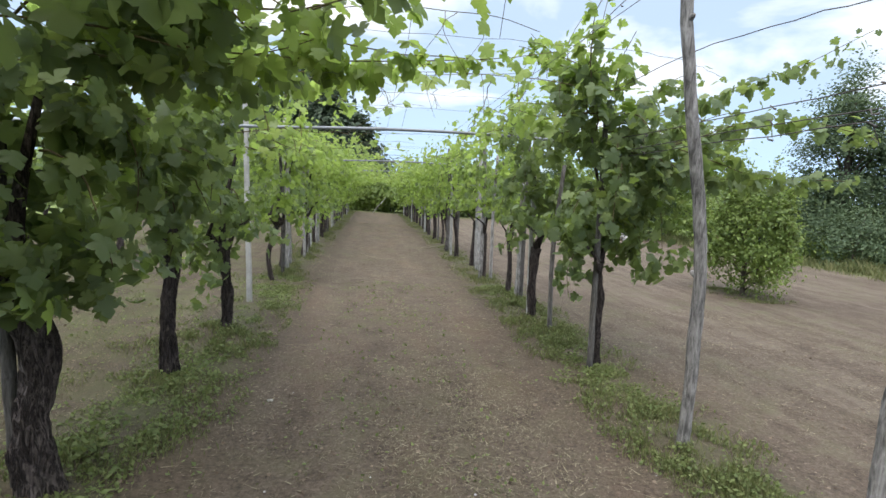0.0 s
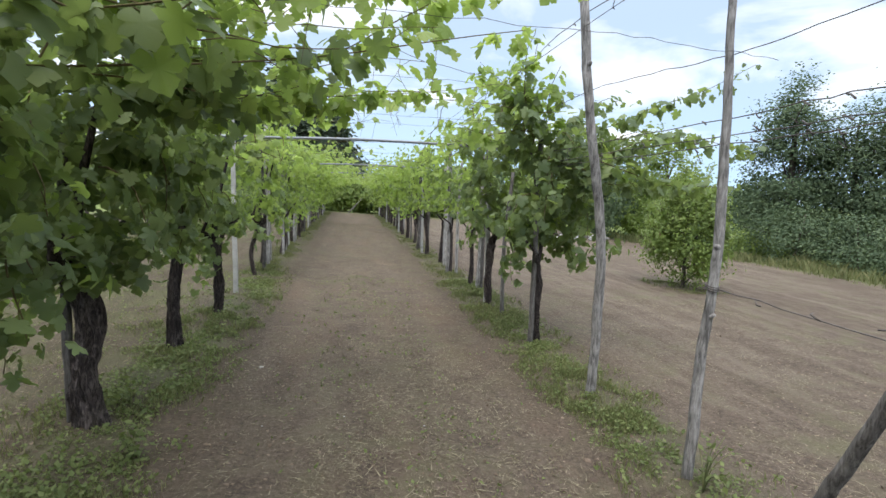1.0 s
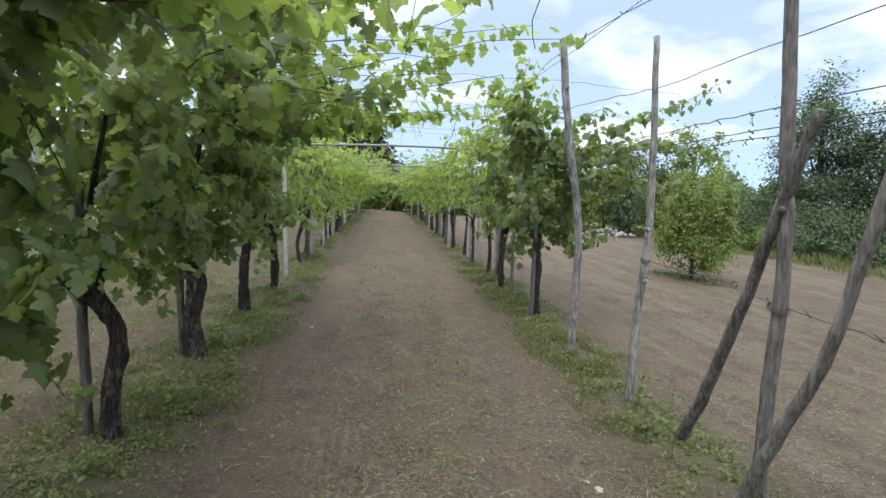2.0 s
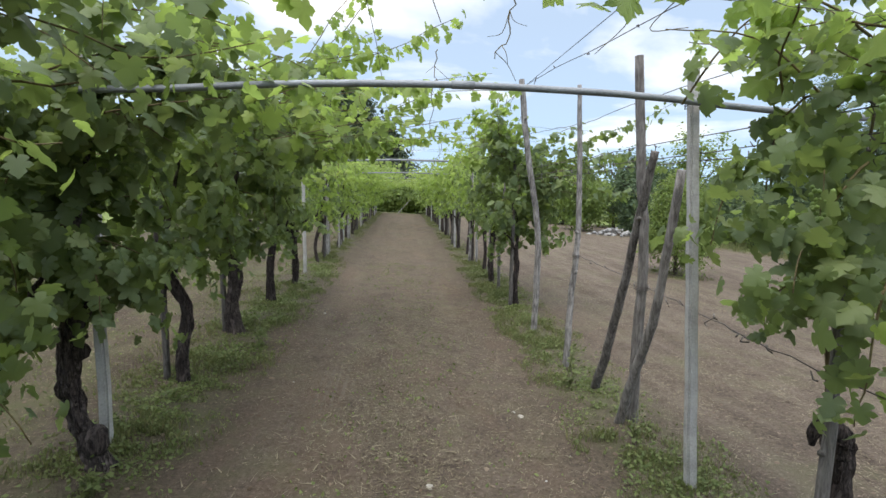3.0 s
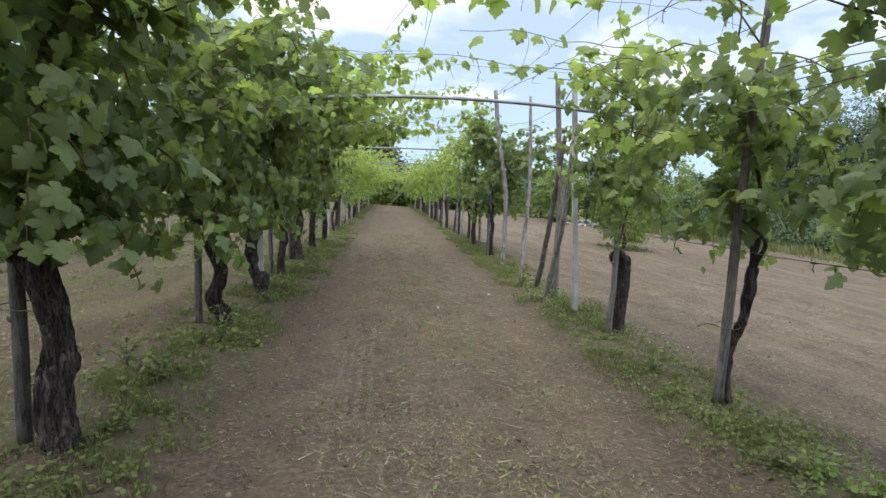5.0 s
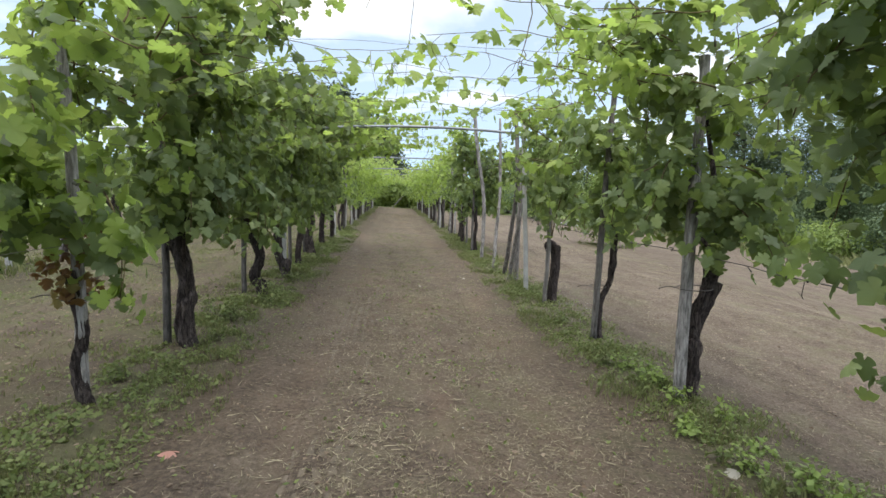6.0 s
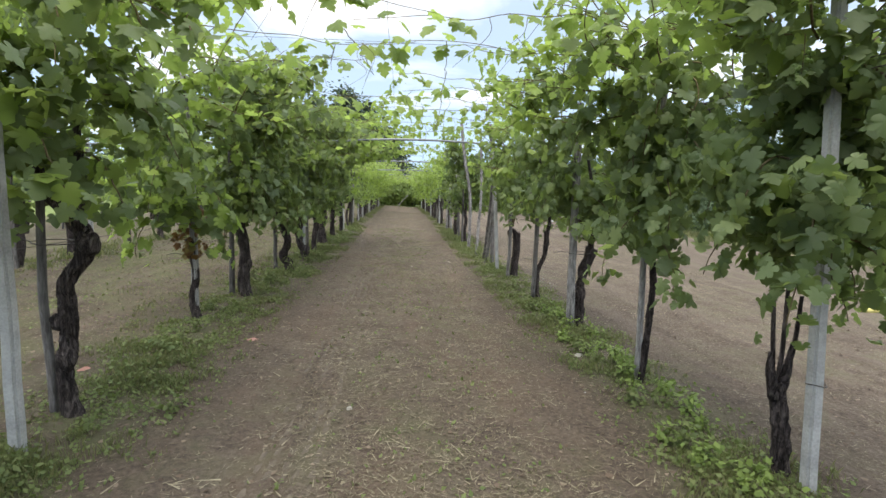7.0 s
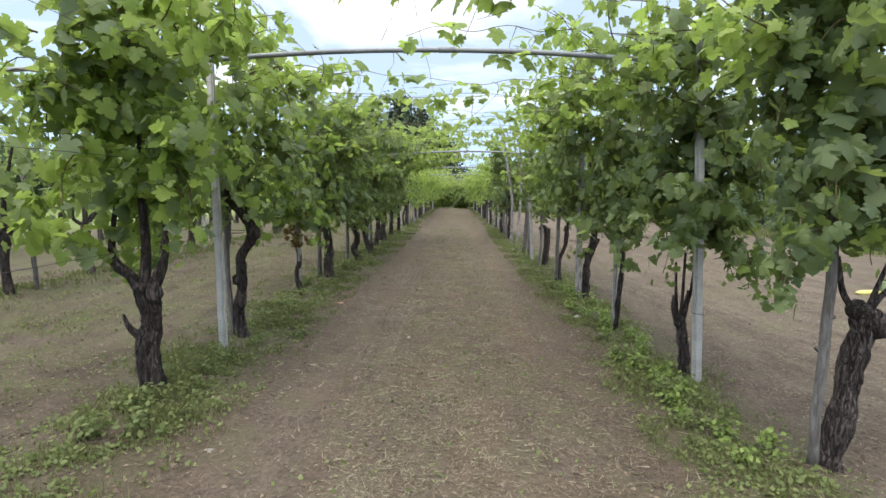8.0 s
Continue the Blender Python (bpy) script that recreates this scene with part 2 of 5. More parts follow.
    col = s.mix(s.math("MULTIPLY", weedy, 0.70), col, (0.095, 0.105, 0.042))
    # green tinge and vine shade between the left rows, both put into the colour
    weedy_shade = s.math("MULTIPLY", s.step(s.math("MULTIPLY", x, -1.0), 1.9, 2.6), s.math("SUBTRACT", 1.0, s.step(s.math("MULTIPLY", x, -1.0), 9.5, 11.0)))
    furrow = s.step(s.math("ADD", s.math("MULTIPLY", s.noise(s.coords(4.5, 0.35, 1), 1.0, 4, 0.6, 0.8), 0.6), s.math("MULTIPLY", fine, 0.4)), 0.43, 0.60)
    col = s.mix(s.math("MULTIPLY", weedy_shade, s.math("ADD", 0.12, s.math("MULTIPLY", furrow, 0.62))), col, s.mix(s.step(mid, 0.42, 0.60), (0.060, 0.046, 0.032), (0.078, 0.078, 0.038)))
    # meadow past the rows and weeds under the hedge
    meadow = s.math("ADD", s.step(s.math("ADD", s.math("MULTIPLY", x, -1.0), mid), 11.5, 13.0), s.step(s.math("ADD", x, s.math("MULTIPLY", mid, 2.0)), 15.0, 16.4), True)
    far = s.step(s.math("ADD", y, s.math("MULTIPLY", mid, 4.0)), 36.0, 40.0)
    meadow = s.math("MAXIMUM", meadow, far)
    grass = s.ramp(s.math("ADD", s.math("MULTIPLY", mid, 0.5), s.math("MULTIPLY", fine, 0.5)), (0.3, (0.085, 0.125, 0.035)), (0.7, (0.19, 0.23, 0.075)))
    col = s.mix(meadow, col, grass)
    col = s.mix(0.17, col, (0.022, 0.017, 0.012))
    h = s.math("ADD", s.math("ADD", fine, s.math("MULTIPLY", grain, 0.5)), s.math("MULTIPLY", dry, 0.35))
    return s.finish(s.surface(col, 0.97, s.bump(h, 0.8, 0.02), spec=0.15))


GROUND = ground_material()


# ---- geometry helpers ----
rng = np.random.default_rng(7)


def fast_mesh(name, verts, faces, smooth=False):
    verts, faces = np.asarray(verts, np.float32), np.asarray(faces, np.int32)
    me = bpy.data.meshes.new(name)
    me.vertices.add(len(verts))
    me.vertices.foreach_set("co", verts.ravel())
    me.loops.add(faces.size)
    me.loops.foreach_set("vertex_index", faces.ravel())
    me.polygons.add(len(faces))
    me.polygons.foreach_set("loop_start", np.arange(0, faces.size, faces.shape[1], dtype=np.int32))
    me.update(calc_edges=True)
    if smooth:
        me.polygons.foreach_set("use_smooth", np.ones(len(faces), bool))
    return me


def merged(pieces):
    """One vertex and face array out of several."""
    vs, fs, n = [], [], 0
    for v, f in pieces:
        vs.append(np.asarray(v, float))
        fs.append(np.asarray(f, int) + n)
        n += len(v)
    return np.concatenate(vs), np.concatenate(fs)


def part(name, me, material, parent=None, label="", kind=""):
    """Links a mesh as one object, under a thing or on its own."""
    if isinstance(me, bmesh.types.BMesh):
        bm, me = me, bpy.data.meshes.new(name)
        bm.to_mesh(me)
        bm.free()
    if material and not me.materials:
        me.materials.append(material)
    ob = new(name, me)
    if parent is not None:
        ob.parent = parent
    return tagged(ob, label, kind=kind)


def thing(name, at, label, category, group="", kind=""):
    ob = new(name)
    ob.empty_display_size = 0.2
    ob.location = at
    return tagged(ob, label, category, group, kind)


def smooth_line(points, steps):
    """A Catmull-Rom line through points."""
    p = np.asarray(points, float)
    if len(p) < 3:
        t = np.linspace(0, 1, steps + 1)[:, None]
        return p[0] * (1 - t) + p[-1] * t
    q = np.vstack([2 * p[0] - p[1], p, 2 * p[-1] - p[-2]])
    out = []
    for i in range(len(p) - 1):
        a, b, c, d = q[i:i + 4]
        for t in np.linspace(0, 1, steps, endpoint=False):
            out.append(0.5 * (2 * b + (c - a) * t + (2 * a - 5 * b + 4 * c - d) * t * t + (3 * b - a - 3 * c + d) * t ** 3))
    out.append(p[-1])
    return np.array(out)


def tube(points, radii, sides=8, rough=0.0, crack=False, flat=1.0, seed=0):
    """A tapering tube along points, with an uneven skin and, if wanted, a long split."""
    g = np.random.default_rng(seed)
    p = np.asarray(points, float)
    n = len(p)
    r = np.interp(np.linspace(0, 1, n), np.linspace(0, 1, len(radii)), radii)
    d = np.gradient(p, axis=0)
    d /= np.linalg.norm(d, axis=1)[:, None] + 1e-9
    ref = np.array([1.0, 0, 0]) if abs(d[:, 0]).mean() < 0.75 else np.array([0, 1.0, 0])
    u = ref - d * (d @ ref)[:, None]
    u /= np.linalg.norm(u, axis=1)[:, None]
    w = np.cross(d, u)
    a = np.linspace(0, 2 * np.pi, sides, endpoint=False)
    skin = np.ones((n, sides))
    if rough:
        ridge = g.normal(0, rough, sides)
        fine = g.normal(0, rough, (n + 4, sides))
        fine = sum(k * fine[i:i + n] for i, k in enumerate((0.3, 0.55, 0.65, 0.55, 0.3)))
        twist = g.uniform(-0.05, 0.05)
        spun = np.stack([np.interp((np.arange(sides) + k * twist) % sides, np.arange(sides + 1), np.r_[ridge, ridge[:1]]) for k in range(n)])
        knots = np.arange(0, n + 5, 5)
        skin += spun * 1.05 + fine * 0.6 + np.interp(np.arange(n), knots, g.normal(0, rough, len(knots)))[:, None] * 0.28
    if crack:
        skin[1:-1, 3] *= 0.52
    ring = (np.cos(a)[None, :, None] * u[:, None] + flat * np.sin(a)[None, :, None] * w[:, None]) * (r[:, None] * skin)[..., None] + p[:, None]
    v = ring.reshape(-1, 3)
    i, j = np.meshgrid(np.arange(n - 1), np.arange(sides), indexing="ij")
    k = (j + 1) % sides
    f = np.stack([i * sides + j, i * sides + k, (i + 1) * sides + k, (i + 1) * sides + j], -1).reshape(-1, 4)
    v = np.vstack([v, p[:1], p[-1:]])
    j = np.arange(sides)
    k = (j + 1) % sides
    c0, c1, e = len(v) - 2, len(v) - 1, (n - 1) * sides
    cap0 = np.stack([k, j, np.full(sides, c0), np.full(sides, c0)], -1)
    cap1 = np.stack([e + j, e + k, np.full(sides, c1), np.full(sides, c1)], -1)
    return v, f, np.vstack([cap0[:, :3], cap1[:, :3]])


def tubes_mesh(name, tubes, smooth=True):
    """Several tubes in one mesh; quads are split."""
    pieces = []
    for v, f, c in tubes:
        pieces.append((v, np.vstack([f[:, [0, 1, 2]], f[:, [0, 2, 3]], c])))
    v, f = merged(pieces)
    return fast_mesh(name, v, f, smooth)


def half_outline(points):
    right = [(x, y) for x, y in points]
    return right + [(-x, y) for x, y in right[::-1] if x > 0]


OUT_LOBED = half_outline([(0, 0.13), (0.05, -0.02), (0.15, -0.13), (0.25, -0.11), (0.31, -0.05), (0.41, -0.04), (0.44, 0.04), (0.51, 0.10), (0.44, 0.17), (0.35, 0.23), (0.45, 0.28), (0.53, 0.30), (0.56, 0.38), (0.65, 0.45), (0.57, 0.51),
                          (0.49, 0.53), (0.45, 0.60), (0.36, 0.60), (0.28, 0.57), (0.31, 0.67), (0.36, 0.74), (0.28, 0.80), (0.23, 0.88), (0.14, 0.92), (0.08, 1.0), (0, 1.08)])
OUT_FINE = half_outline([(0, 0.13), (0.10, -0.11), (0.27, -0.10), (0.42, -0.03), (0.50, 0.10), (0.35, 0.23), (0.53, 0.30), (0.64, 0.45), (0.50, 0.53), (0.44, 0.61), (0.28, 0.57), (0.36, 0.74), (0.23, 0.88), (0, 1.08)])
OUT_MID = half_outline([(0, 0.10), (0.22, -0.10), (0.44, 0.04), (0.32, 0.22), (0.59, 0.44), (0.28, 0.56), (0.26, 0.82), (0, 1.02)])
OUT_FAR = half_outline([(0, 0.0), (0.42, 0.02), (0.52, 0.45), (0, 1.0)])
OUT_TREE = half_outline([(0, 0.0), (0.34, 0.4), (0, 1.0)])


def leaf_template(outline, curl=1.0):
    o = np.array(outline)
    z = -0.30 * curl * np.abs(o[:, 0]) ** 1.5 - 0.16 * curl * o[:, 1] ** 2 + 0.05 * np.sin(9 * o[:, 1] + 3 * o[:, 0])
    n = len(o)
    if n == 4:
        return np.c_[o, z], np.array([[0, 1, 2], [0, 2, 3]])
    v = np.vstack([np.c_[o, z], [[0, 0.36, 0.02]]])
    i = np.arange(n)
    return v, np.stack([i, (i + 1) % n, np.full(n, n)], -1)


def leaf_cloud(name, pos, out_dir, size, outline, droop=0.75, spread=0.55, g=rng, curl=1.0, lift=0.55):
    """Leaves at pos, that face out_dir and hang with their tips down, in one mesh."""
    n = len(pos)
    tv, tf = leaf_template(outline, curl)
    lift = np.broadcast_to(np.asarray(lift, float), (n,))
    nor = out_dir + np.c_[np.zeros((n, 2)), lift] + g.normal(0, spread, (n, 3))
    nor /= np.linalg.norm(nor, axis=1)[:, None] + 1e-9
    tip = np.array([0, 0, -droop]) + out_dir * 0.35 + g.normal(0, 0.42, (n, 3))
    tip -= nor * (tip * nor).sum(1)[:, None]
    tip /= np.linalg.norm(tip, axis=1)[:, None] + 1e-9
    side = np.cross(tip, nor)
    s = np.asarray(size).reshape(-1, 1, 1)
    wide = g.uniform(0.85, 1.1, (n, 1, 1))
    bend = g.uniform(0.3, 1.7, (n, 1, 1))
    v = pos[:, None] + s * (tv[None, :, 0:1] * wide * side[:, None] + tv[None, :, 1:2] * tip[:, None] + tv[None, :, 2:3] * bend * nor[:, None])
    f = tf[None] + (np.arange(n) * len(tv))[:, None, None]
    return fast_mesh(name, v.reshape(-1, 3), f.reshape(-1, 3), True)


def value_noise(x, y, cell, seed):
    g = np.random.default_rng(seed)
    t = g.uniform(-1, 1, (64, 64))
    x, y = np.asarray(x) / cell, np.asarray(y) / cell
    i, j = np.floor(x).astype(int), np.floor(y).astype(int)
    u, v = x - i, y - j
    u, v = u * u * (3 - 2 * u), v * v * (3 - 2 * v)
    at = lambda a, b: t[a % 64, b % 64]
    return (at(i, j) * (1 - u) + at(i + 1, j) * u) * (1 - v) + (at(i, j + 1) * (1 - u) + at(i + 1, j + 1) * u) * v


def ground_z(x, y):
    x, y = np.asarray(x, float), np.asarray(y, float)
    near = np.clip(1.3 - np.hypot(x, y - 6) / 40, 0, 1)
    z = 0.020 * value_noise(x, y, 0.9, 1) + 0.010 * value_noise(x, y, 0.27, 2) + 0.03 * value_noise(x, y, 3.5, 3)
    berm = 0.03 * np.exp(-((np.abs(x) - 1.85) / 0.28) ** 2) + 0.03 * np.exp(-((x + 5.3) / 0.3) ** 2)
    rut = -0.022 * (np.exp(-((x - 0.72) / 0.22) ** 2) + np.exp(-((x + 0.78) / 0.22) ** 2))
    dip = -0.075 * np.exp(-((y + 6.4) / 1.3) ** 2) * np.clip(-x / 1.6, 0, 1)
    slope = dip + 0.03 - 0.04 * np.clip(x, -2.2, 15.4) + 0.08 * (1 - np.exp(np.minimum(x + 2.2, 0) / 2.5))
    return (z + berm + rut) * near - 0.01 + slope


# ---- ground ----
def axis_steps(lo, hi, fine, far):
    inner = np.arange(lo, hi, fine)
    out = [hi]
    step = fine
    while out[-1] < far:
        step *= 1.28
        out.append(out[-1] + step)
    neg = [lo]
    step = fine
    while neg[-1] > -far:
        step *= 1.28
        neg.append(neg[-1] - step)
    return np.array(neg[:0:-1] + list(inner) + out)


gx, gy = axis_steps(-3.4, 4.4, 0.1, 1500), axis_steps(-10.8, 12, 0.12, 1500)
GX, GY = np.meshgrid(gx, gy)
gv = np.stack([GX, GY, ground_z(GX, GY)], -1).reshape(-1, 3)
gi, gj = np.meshgrid(np.arange(len(gy) - 1), np.arange(len(gx) - 1), indexing="ij")
gk = gi * len(gx) + gj
gf = np.stack([gk, gk + 1, gk + 1 + len(gx), gk + len(gx)], -1).reshape(-1, 4)
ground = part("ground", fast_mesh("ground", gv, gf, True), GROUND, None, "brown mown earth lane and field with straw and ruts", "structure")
tagged(ground, category="ground")


# ---- trellis ----
def pole(name, line, r0, r1, material, label, seed, sides=9, crack=True, group="", category="pole"):
    """A rough wooden pole, thicker at its foot, as one thing with its shaft."""
    line = [list(p) for p in line]
    line[0][2] = float(ground_z(line[0][0], line[0][1])) - 0.07
    foot = Vector(line[0])
    t = thing(name, foot, label, category, group)
    pts = smooth_line(np.array(line) - np.array(foot), 7)
    pts[1:-1, :2] += np.random.default_rng(seed).normal(0, 0.0025, (len(pts) - 2, 2))
    part("shaft", tubes_mesh("shaft", [tube(pts, (r0, (r0 + r1) * 0.52, r1), sides, 0.07, crack, seed=seed)]), material, t)
    g = np.random.default_rng(seed + 90)
    for _ in range(2):
        k = int(g.integers(len(pts) // 4, len(pts) - 3))
        a = g.uniform(0, 6.28)
        d = np.array([math.cos(a), math.sin(a), 0.45])
        part("knot", tubes_mesh("knot", [tube([pts[k], pts[k] + d * r0 * 0.95, pts[k] + d * r0 * 1.35], (r0 * 0.75, r0 * 0.5, r0 * 0.25), 6, 0.1, seed=seed)]), material, t)
    return t


def concrete_post(x, y, top, lean=(0, 0), size=0.031, label="", bar=None):
    """A tapering post from the earth up to the height top, with a wire tie where a crossbar meets it."""
    z0 = float(ground_z(x, y)) - 0.08
    t = thing("trellis_post", (x, y, z0), label or "pale grey concrete trellis post standing in the vine row", "post", "concrete trellis posts")
    bm = bmesh.new()
    bmesh.ops.create_cube(bm, size=1)
    bmesh.ops.subdivide_edges(bm, edges=[e for e in bm.edges if abs(e.verts[0].co.z - e.verts[1].co.z) > 0.5], cuts=11)
    g = np.random.default_rng(int(abs(y) * 97) + int(x > 0))
    chips = {round(k / 12, 3): g.normal(0, 0.0022, 2) for k in range(13)}
    for v in bm.verts:
        f = v.co.z + 0.5
        k = 1.0 - 0.14 * f
        c = chips[min(chips, key=lambda q: abs(q - f))]
        v.co = (v.co.x * 2 * size * k + lean[0] * f + c[0], v.co.y * 2 * size * k + lean[1] * f + c[1], f * (top - z0))
    bmesh.ops.bevel(bm, geom=[e for e in bm.edges if len(e.link_faces) == 2 and e.calc_face_angle(0) > 0.6], offset=0.011, segments=2, affect="EDGES")
    part("shaft", bm, CONCRETE, t)
    if bar is None:
        return t
    pipe_z = bar_height(bar["row"], x) + 0.004
    f = (pipe_z - z0) / (top - z0)
    for dz in (0.0, 0.014):
        ring = [(math.cos(a) * 0.048 + lean[0] * f, math.sin(a) * 0.058 + lean[1] * f - 0.012, pipe_z - z0 + dz + 0.012 * math.sin(2 * a)) for a in np.linspace(0, 6.28, 15)]
        tie = part("wire_tie", tubes_mesh("wire_tie", [tube(ring, (0.003, 0.003), 5)]), WIRE, bar["ob"], "twisted dark wire tie")
        tie.location = t.location - bar["ob"].location
    return t


def bar_height(row, x):
    """The pipes bow up a little over the lane."""
    mid, top = (-0.1, 2.435) if row == 0 else (0.4, 2.275)
    return top - (0.030 if row < 2 else 0.015) * min((x - mid) ** 2, 1.5 * abs(x - mid))


def crossbar(row, y, x0, x1, seed):
    g = np.random.default_rng(seed)
    xs = np.linspace(x0, x1, 30)
    pts = np.c_[xs, np.full(30, y) + g.normal(0, 0.004, 30), [bar_height(row, x) for x in xs]]
    at = pts[0].copy()
    t = thing("crossbar", at, "grey galvanised steel pipe tied across the trellis posts", "pipe", "trellis crossbars")
    part("pipe", tubes_mesh("pipe", [tube(pts - at, (0.0185, 0.0185), 10)]), STEEL, t)
    for jx in (-1.9, 0.15 + 0.3 * math.sin(seed * 2.1)):
        k = int(np.argmin(abs(xs - jx)))
        part("joint_sleeve", tubes_mesh("joint_sleeve", [tube([pts[k] - at - [0.06, 0, 0], pts[k] - at + [0.06, 0, 0]], (0.0225, 0.0225), 10)]), STEEL, t)
    return {"ob": t, "row": row}


def trellis_wire(points, r, seed, barbs=False, label="thin dark steel trellis wire stretched along the row"):
    g = np.random.default_rng(seed)
    p = smooth_line(points, 9)
    p[1:-1] += g.normal(0, 0.004, (len(p) - 2, 3))
    tubes = [tube(p, (r, r), 5)]
    if barbs:
        for q in p[2:-2:2]:
            c = q + g.normal(0, 0.01, 3)
            tubes.append(tube([c - [0, 0.02, 0.012], c + g.normal(0, 0.012, 3), c + [0.008, 0.03, 0.015]], (r * 1.7, r * 1.2), 4))
            if g.random() < 0.3:
                e = c + g.normal(0, 0.02, 3)
                tubes.append(tube(smooth_line([c, e + [0.01, 0.01, -0.05], e + [0.03, 0.02, -0.07], e + [0.02, 0.05, -0.04]], 4), (r, r * 0.5), 4))
    return tagged(part("trellis_wire", tubes_mesh("trellis_wire", tubes), WIRE), label, "wire", "trellis wires")


BARS = [-6.65, 0.25, 6.85, 13.4, 20.0, 26.6, 33.2]
LEFT_POSTS = [-6.35, 0.70, 7.17, 13.4, 20.0, 26.6, 33.2]
for bn, by in enumerate(BARS):
    bar = crossbar(bn, by - 0.05, -5.6, 2.62, bn)
    concrete_post(2.03 if bn == 0 else 1.80 if bn == 1 else 1.72, by, 2.62 if bn == 0 else 2.47, (-0.12, 0.02) if bn == 0 else (-0.16, 0.03) if bn == 1 else (-0.03, 0.01), bar=bar)
    concrete_post(-1.825 if bn == 0 else -1.80, LEFT_POSTS[bn], 2.60, (-0.02, 0.01), bar=bar if bn > 2 else None)
    concrete_post(-5.30, by, 2.6, (0.02, 0.0), bar=bar)

pole("wooden_pole", [(1.70, 3.57, -0.08), (1.715, 3.57, 0.6), (1.70, 3.57, 1.31), (1.54, 3.57, 2.22), (1.437, 3.57, 3.06)], 0.041, 0.033, WOOD, "weathered grey wooden pole with a long dark split", 11, group="wooden row poles")
pole("wooden_pole", [(1.73, 2.39, -0.08), (1.76, 2.40, 0.7), (1.795, 2.40, 1.24), (1.78, 2.40, 2.0), (1.738, 2.40, 2.77)], 0.031, 0.022, WOOD, "slender bent grey wooden pole standing in the row", 12, group="wooden row poles")
pole("wooden_pole", [(1.85, 1.15, -0.06), (1.855, 1.15, 0.6), (1.86, 1.15, 1.39), (1.81, 1.15, 1.82), (1.735, 1.15, 2.72)], 0.040, 0.031, WOOD_DARK, "tall dark wooden pole with two braces leaning on it", 13, group="wooden row poles")
pole("brace_pole", [(1.81, 1.86, -0.05), (1.815, 1.60, 0.40), (1.82, 1.35, 1.05), (1.815, 1.14, 1.61), (1.81, 0.98, 2.03)], 0.038, 0.027, WOOD_MID, "leaning grey brown wooden brace propped against the tall pole", 14, group="leaning braces")
pole("brace_pole", [(1.74, 1.16, -0.05), (1.75, 0.93, 0.45), (1.76, 0.73, 0.95), (1.745, 0.50, 1.88)], 0.037, 0.028, WOOD_MID, "leaning grey wooden brace crossing behind the concrete post", 15, group="leaning braces")
ties = [((1.86, 1.15, 1.02), 0.055), ((1.785, 2.40, 1.10), 0.036)]
for (tx, ty, tz), tr in ties:
    tt = thing("wire_binding", (tx, ty, tz), "rusty wire wound round a wooden pole", "wire")
    loops = [tube([(math.cos(a) * tr, math.sin(a) * tr, k * 0.012 + 0.01 * math.sin(a)) for a in np.linspace(0, 6.28, 13)], (0.003, 0.003), 5) for k in range(3)]
    part("coil", tubes_mesh("coil", loops), WIRE, tt)

# wires along the rows
LX, SX = -1.82, -5.30
trellis_wire([(1.70, 13.4, 2.75), (1.72, 8.5, 3.0), (1.75, 6.3, 3.06), (1.50, 3.59, 3.0), (1.72, 0.3, 2.86), (1.8, -3.5, 2.7), (1.9, -9, 2.7)], 0.0035, 1, True, "barbed rusty wire running along the tops of the poles")
trellis_wire([(1.72, 13.4, 2.3), (1.72, 6.85, 2.38), (1.54, 3.61, 2.41), (1.80, 2.42, 2.41), (1.82, 1.12, 2.42), (1.85, -3.5, 2.35), (2.0, -9, 2.35)], 0.0028, 2)
for k, wz in enumerate((2.08, 1.98, 1.93)):
    trellis_wire([(1.78, 5.1, wz - 0.02), (1.81, 2.42, wz - 0.01), (1.87, 1.12, wz + 0.01), (1.88, -2, wz), (2.0, -9, wz)], 0.0032, 20 + k, True, "thin barbed wire stretched along the vine row")
trellis_wire([(1.83, 2.42, 1.1), (1.88, 1.12, 1.04), (1.87, 0.26, 1.0), (1.86, -0.66, 0.98), (1.85, -3.4, 1.0), (1.80, -5.28, 1.0)], 0.003, 30, True, "low rusty barbed wire along the vine row")
for k, (wx, wz) in enumerate([(LX, 1.05), (LX, 1.6), (LX + 0.05, 2.25), (-0.95, 2.42), (-0.1, 2.48), (0.85, 2.44), (SX, 1.45), (SX, 2.3)]):
    trellis_wire([(wx, 35, wz), (wx, 20, wz - 0.02), (wx, 6.85, wz), (wx, 0.22, wz - 0.015), (wx, -6.6, wz), (wx, -10, wz)], 0.0017, 40 + k)
CROSS = [-7.97, -5.18, -3.58, -2.31, -0.87, 2.07, 3.58, 4.76, 5.83, 8.17, 9.54, 10.92, 12.18, 14.72, 16.19, 17.67, 19.05, 21.47, 22.95, 24.43, 28.13, 29.92, 31.72, 34.57]
for k, cy in enumerate(CROSS):
    cz = 2.36 + 0.05 * math.sin(k * 2.4)
    trellis_wire([(-1.772, cy, 2.248), (-1.4, cy, cz - 0.03), (-0.6, cy + 0.02, cz), (0.7, cy, cz), (1.4, cy, cz - 0.02), (1.76, cy, 2.29)], 0.0013, 60 + k, False, "thin steel wire stretched across the lane")


# ---- vines ----
LEAF_ONE = [fast_mesh("leaf", *leaf_template(OUT_LOBED, c), True) for c in (0.5, 0.9, 1.3, 1.7)]
for me in LEAF_ONE:
    me.materials.append(LEAF)
LEAF_ONE_YOUNG = [m.copy() for m in LEAF_ONE]
for me in LEAF_ONE_YOUNG:
    me.materials[0] = LEAF_YOUNG


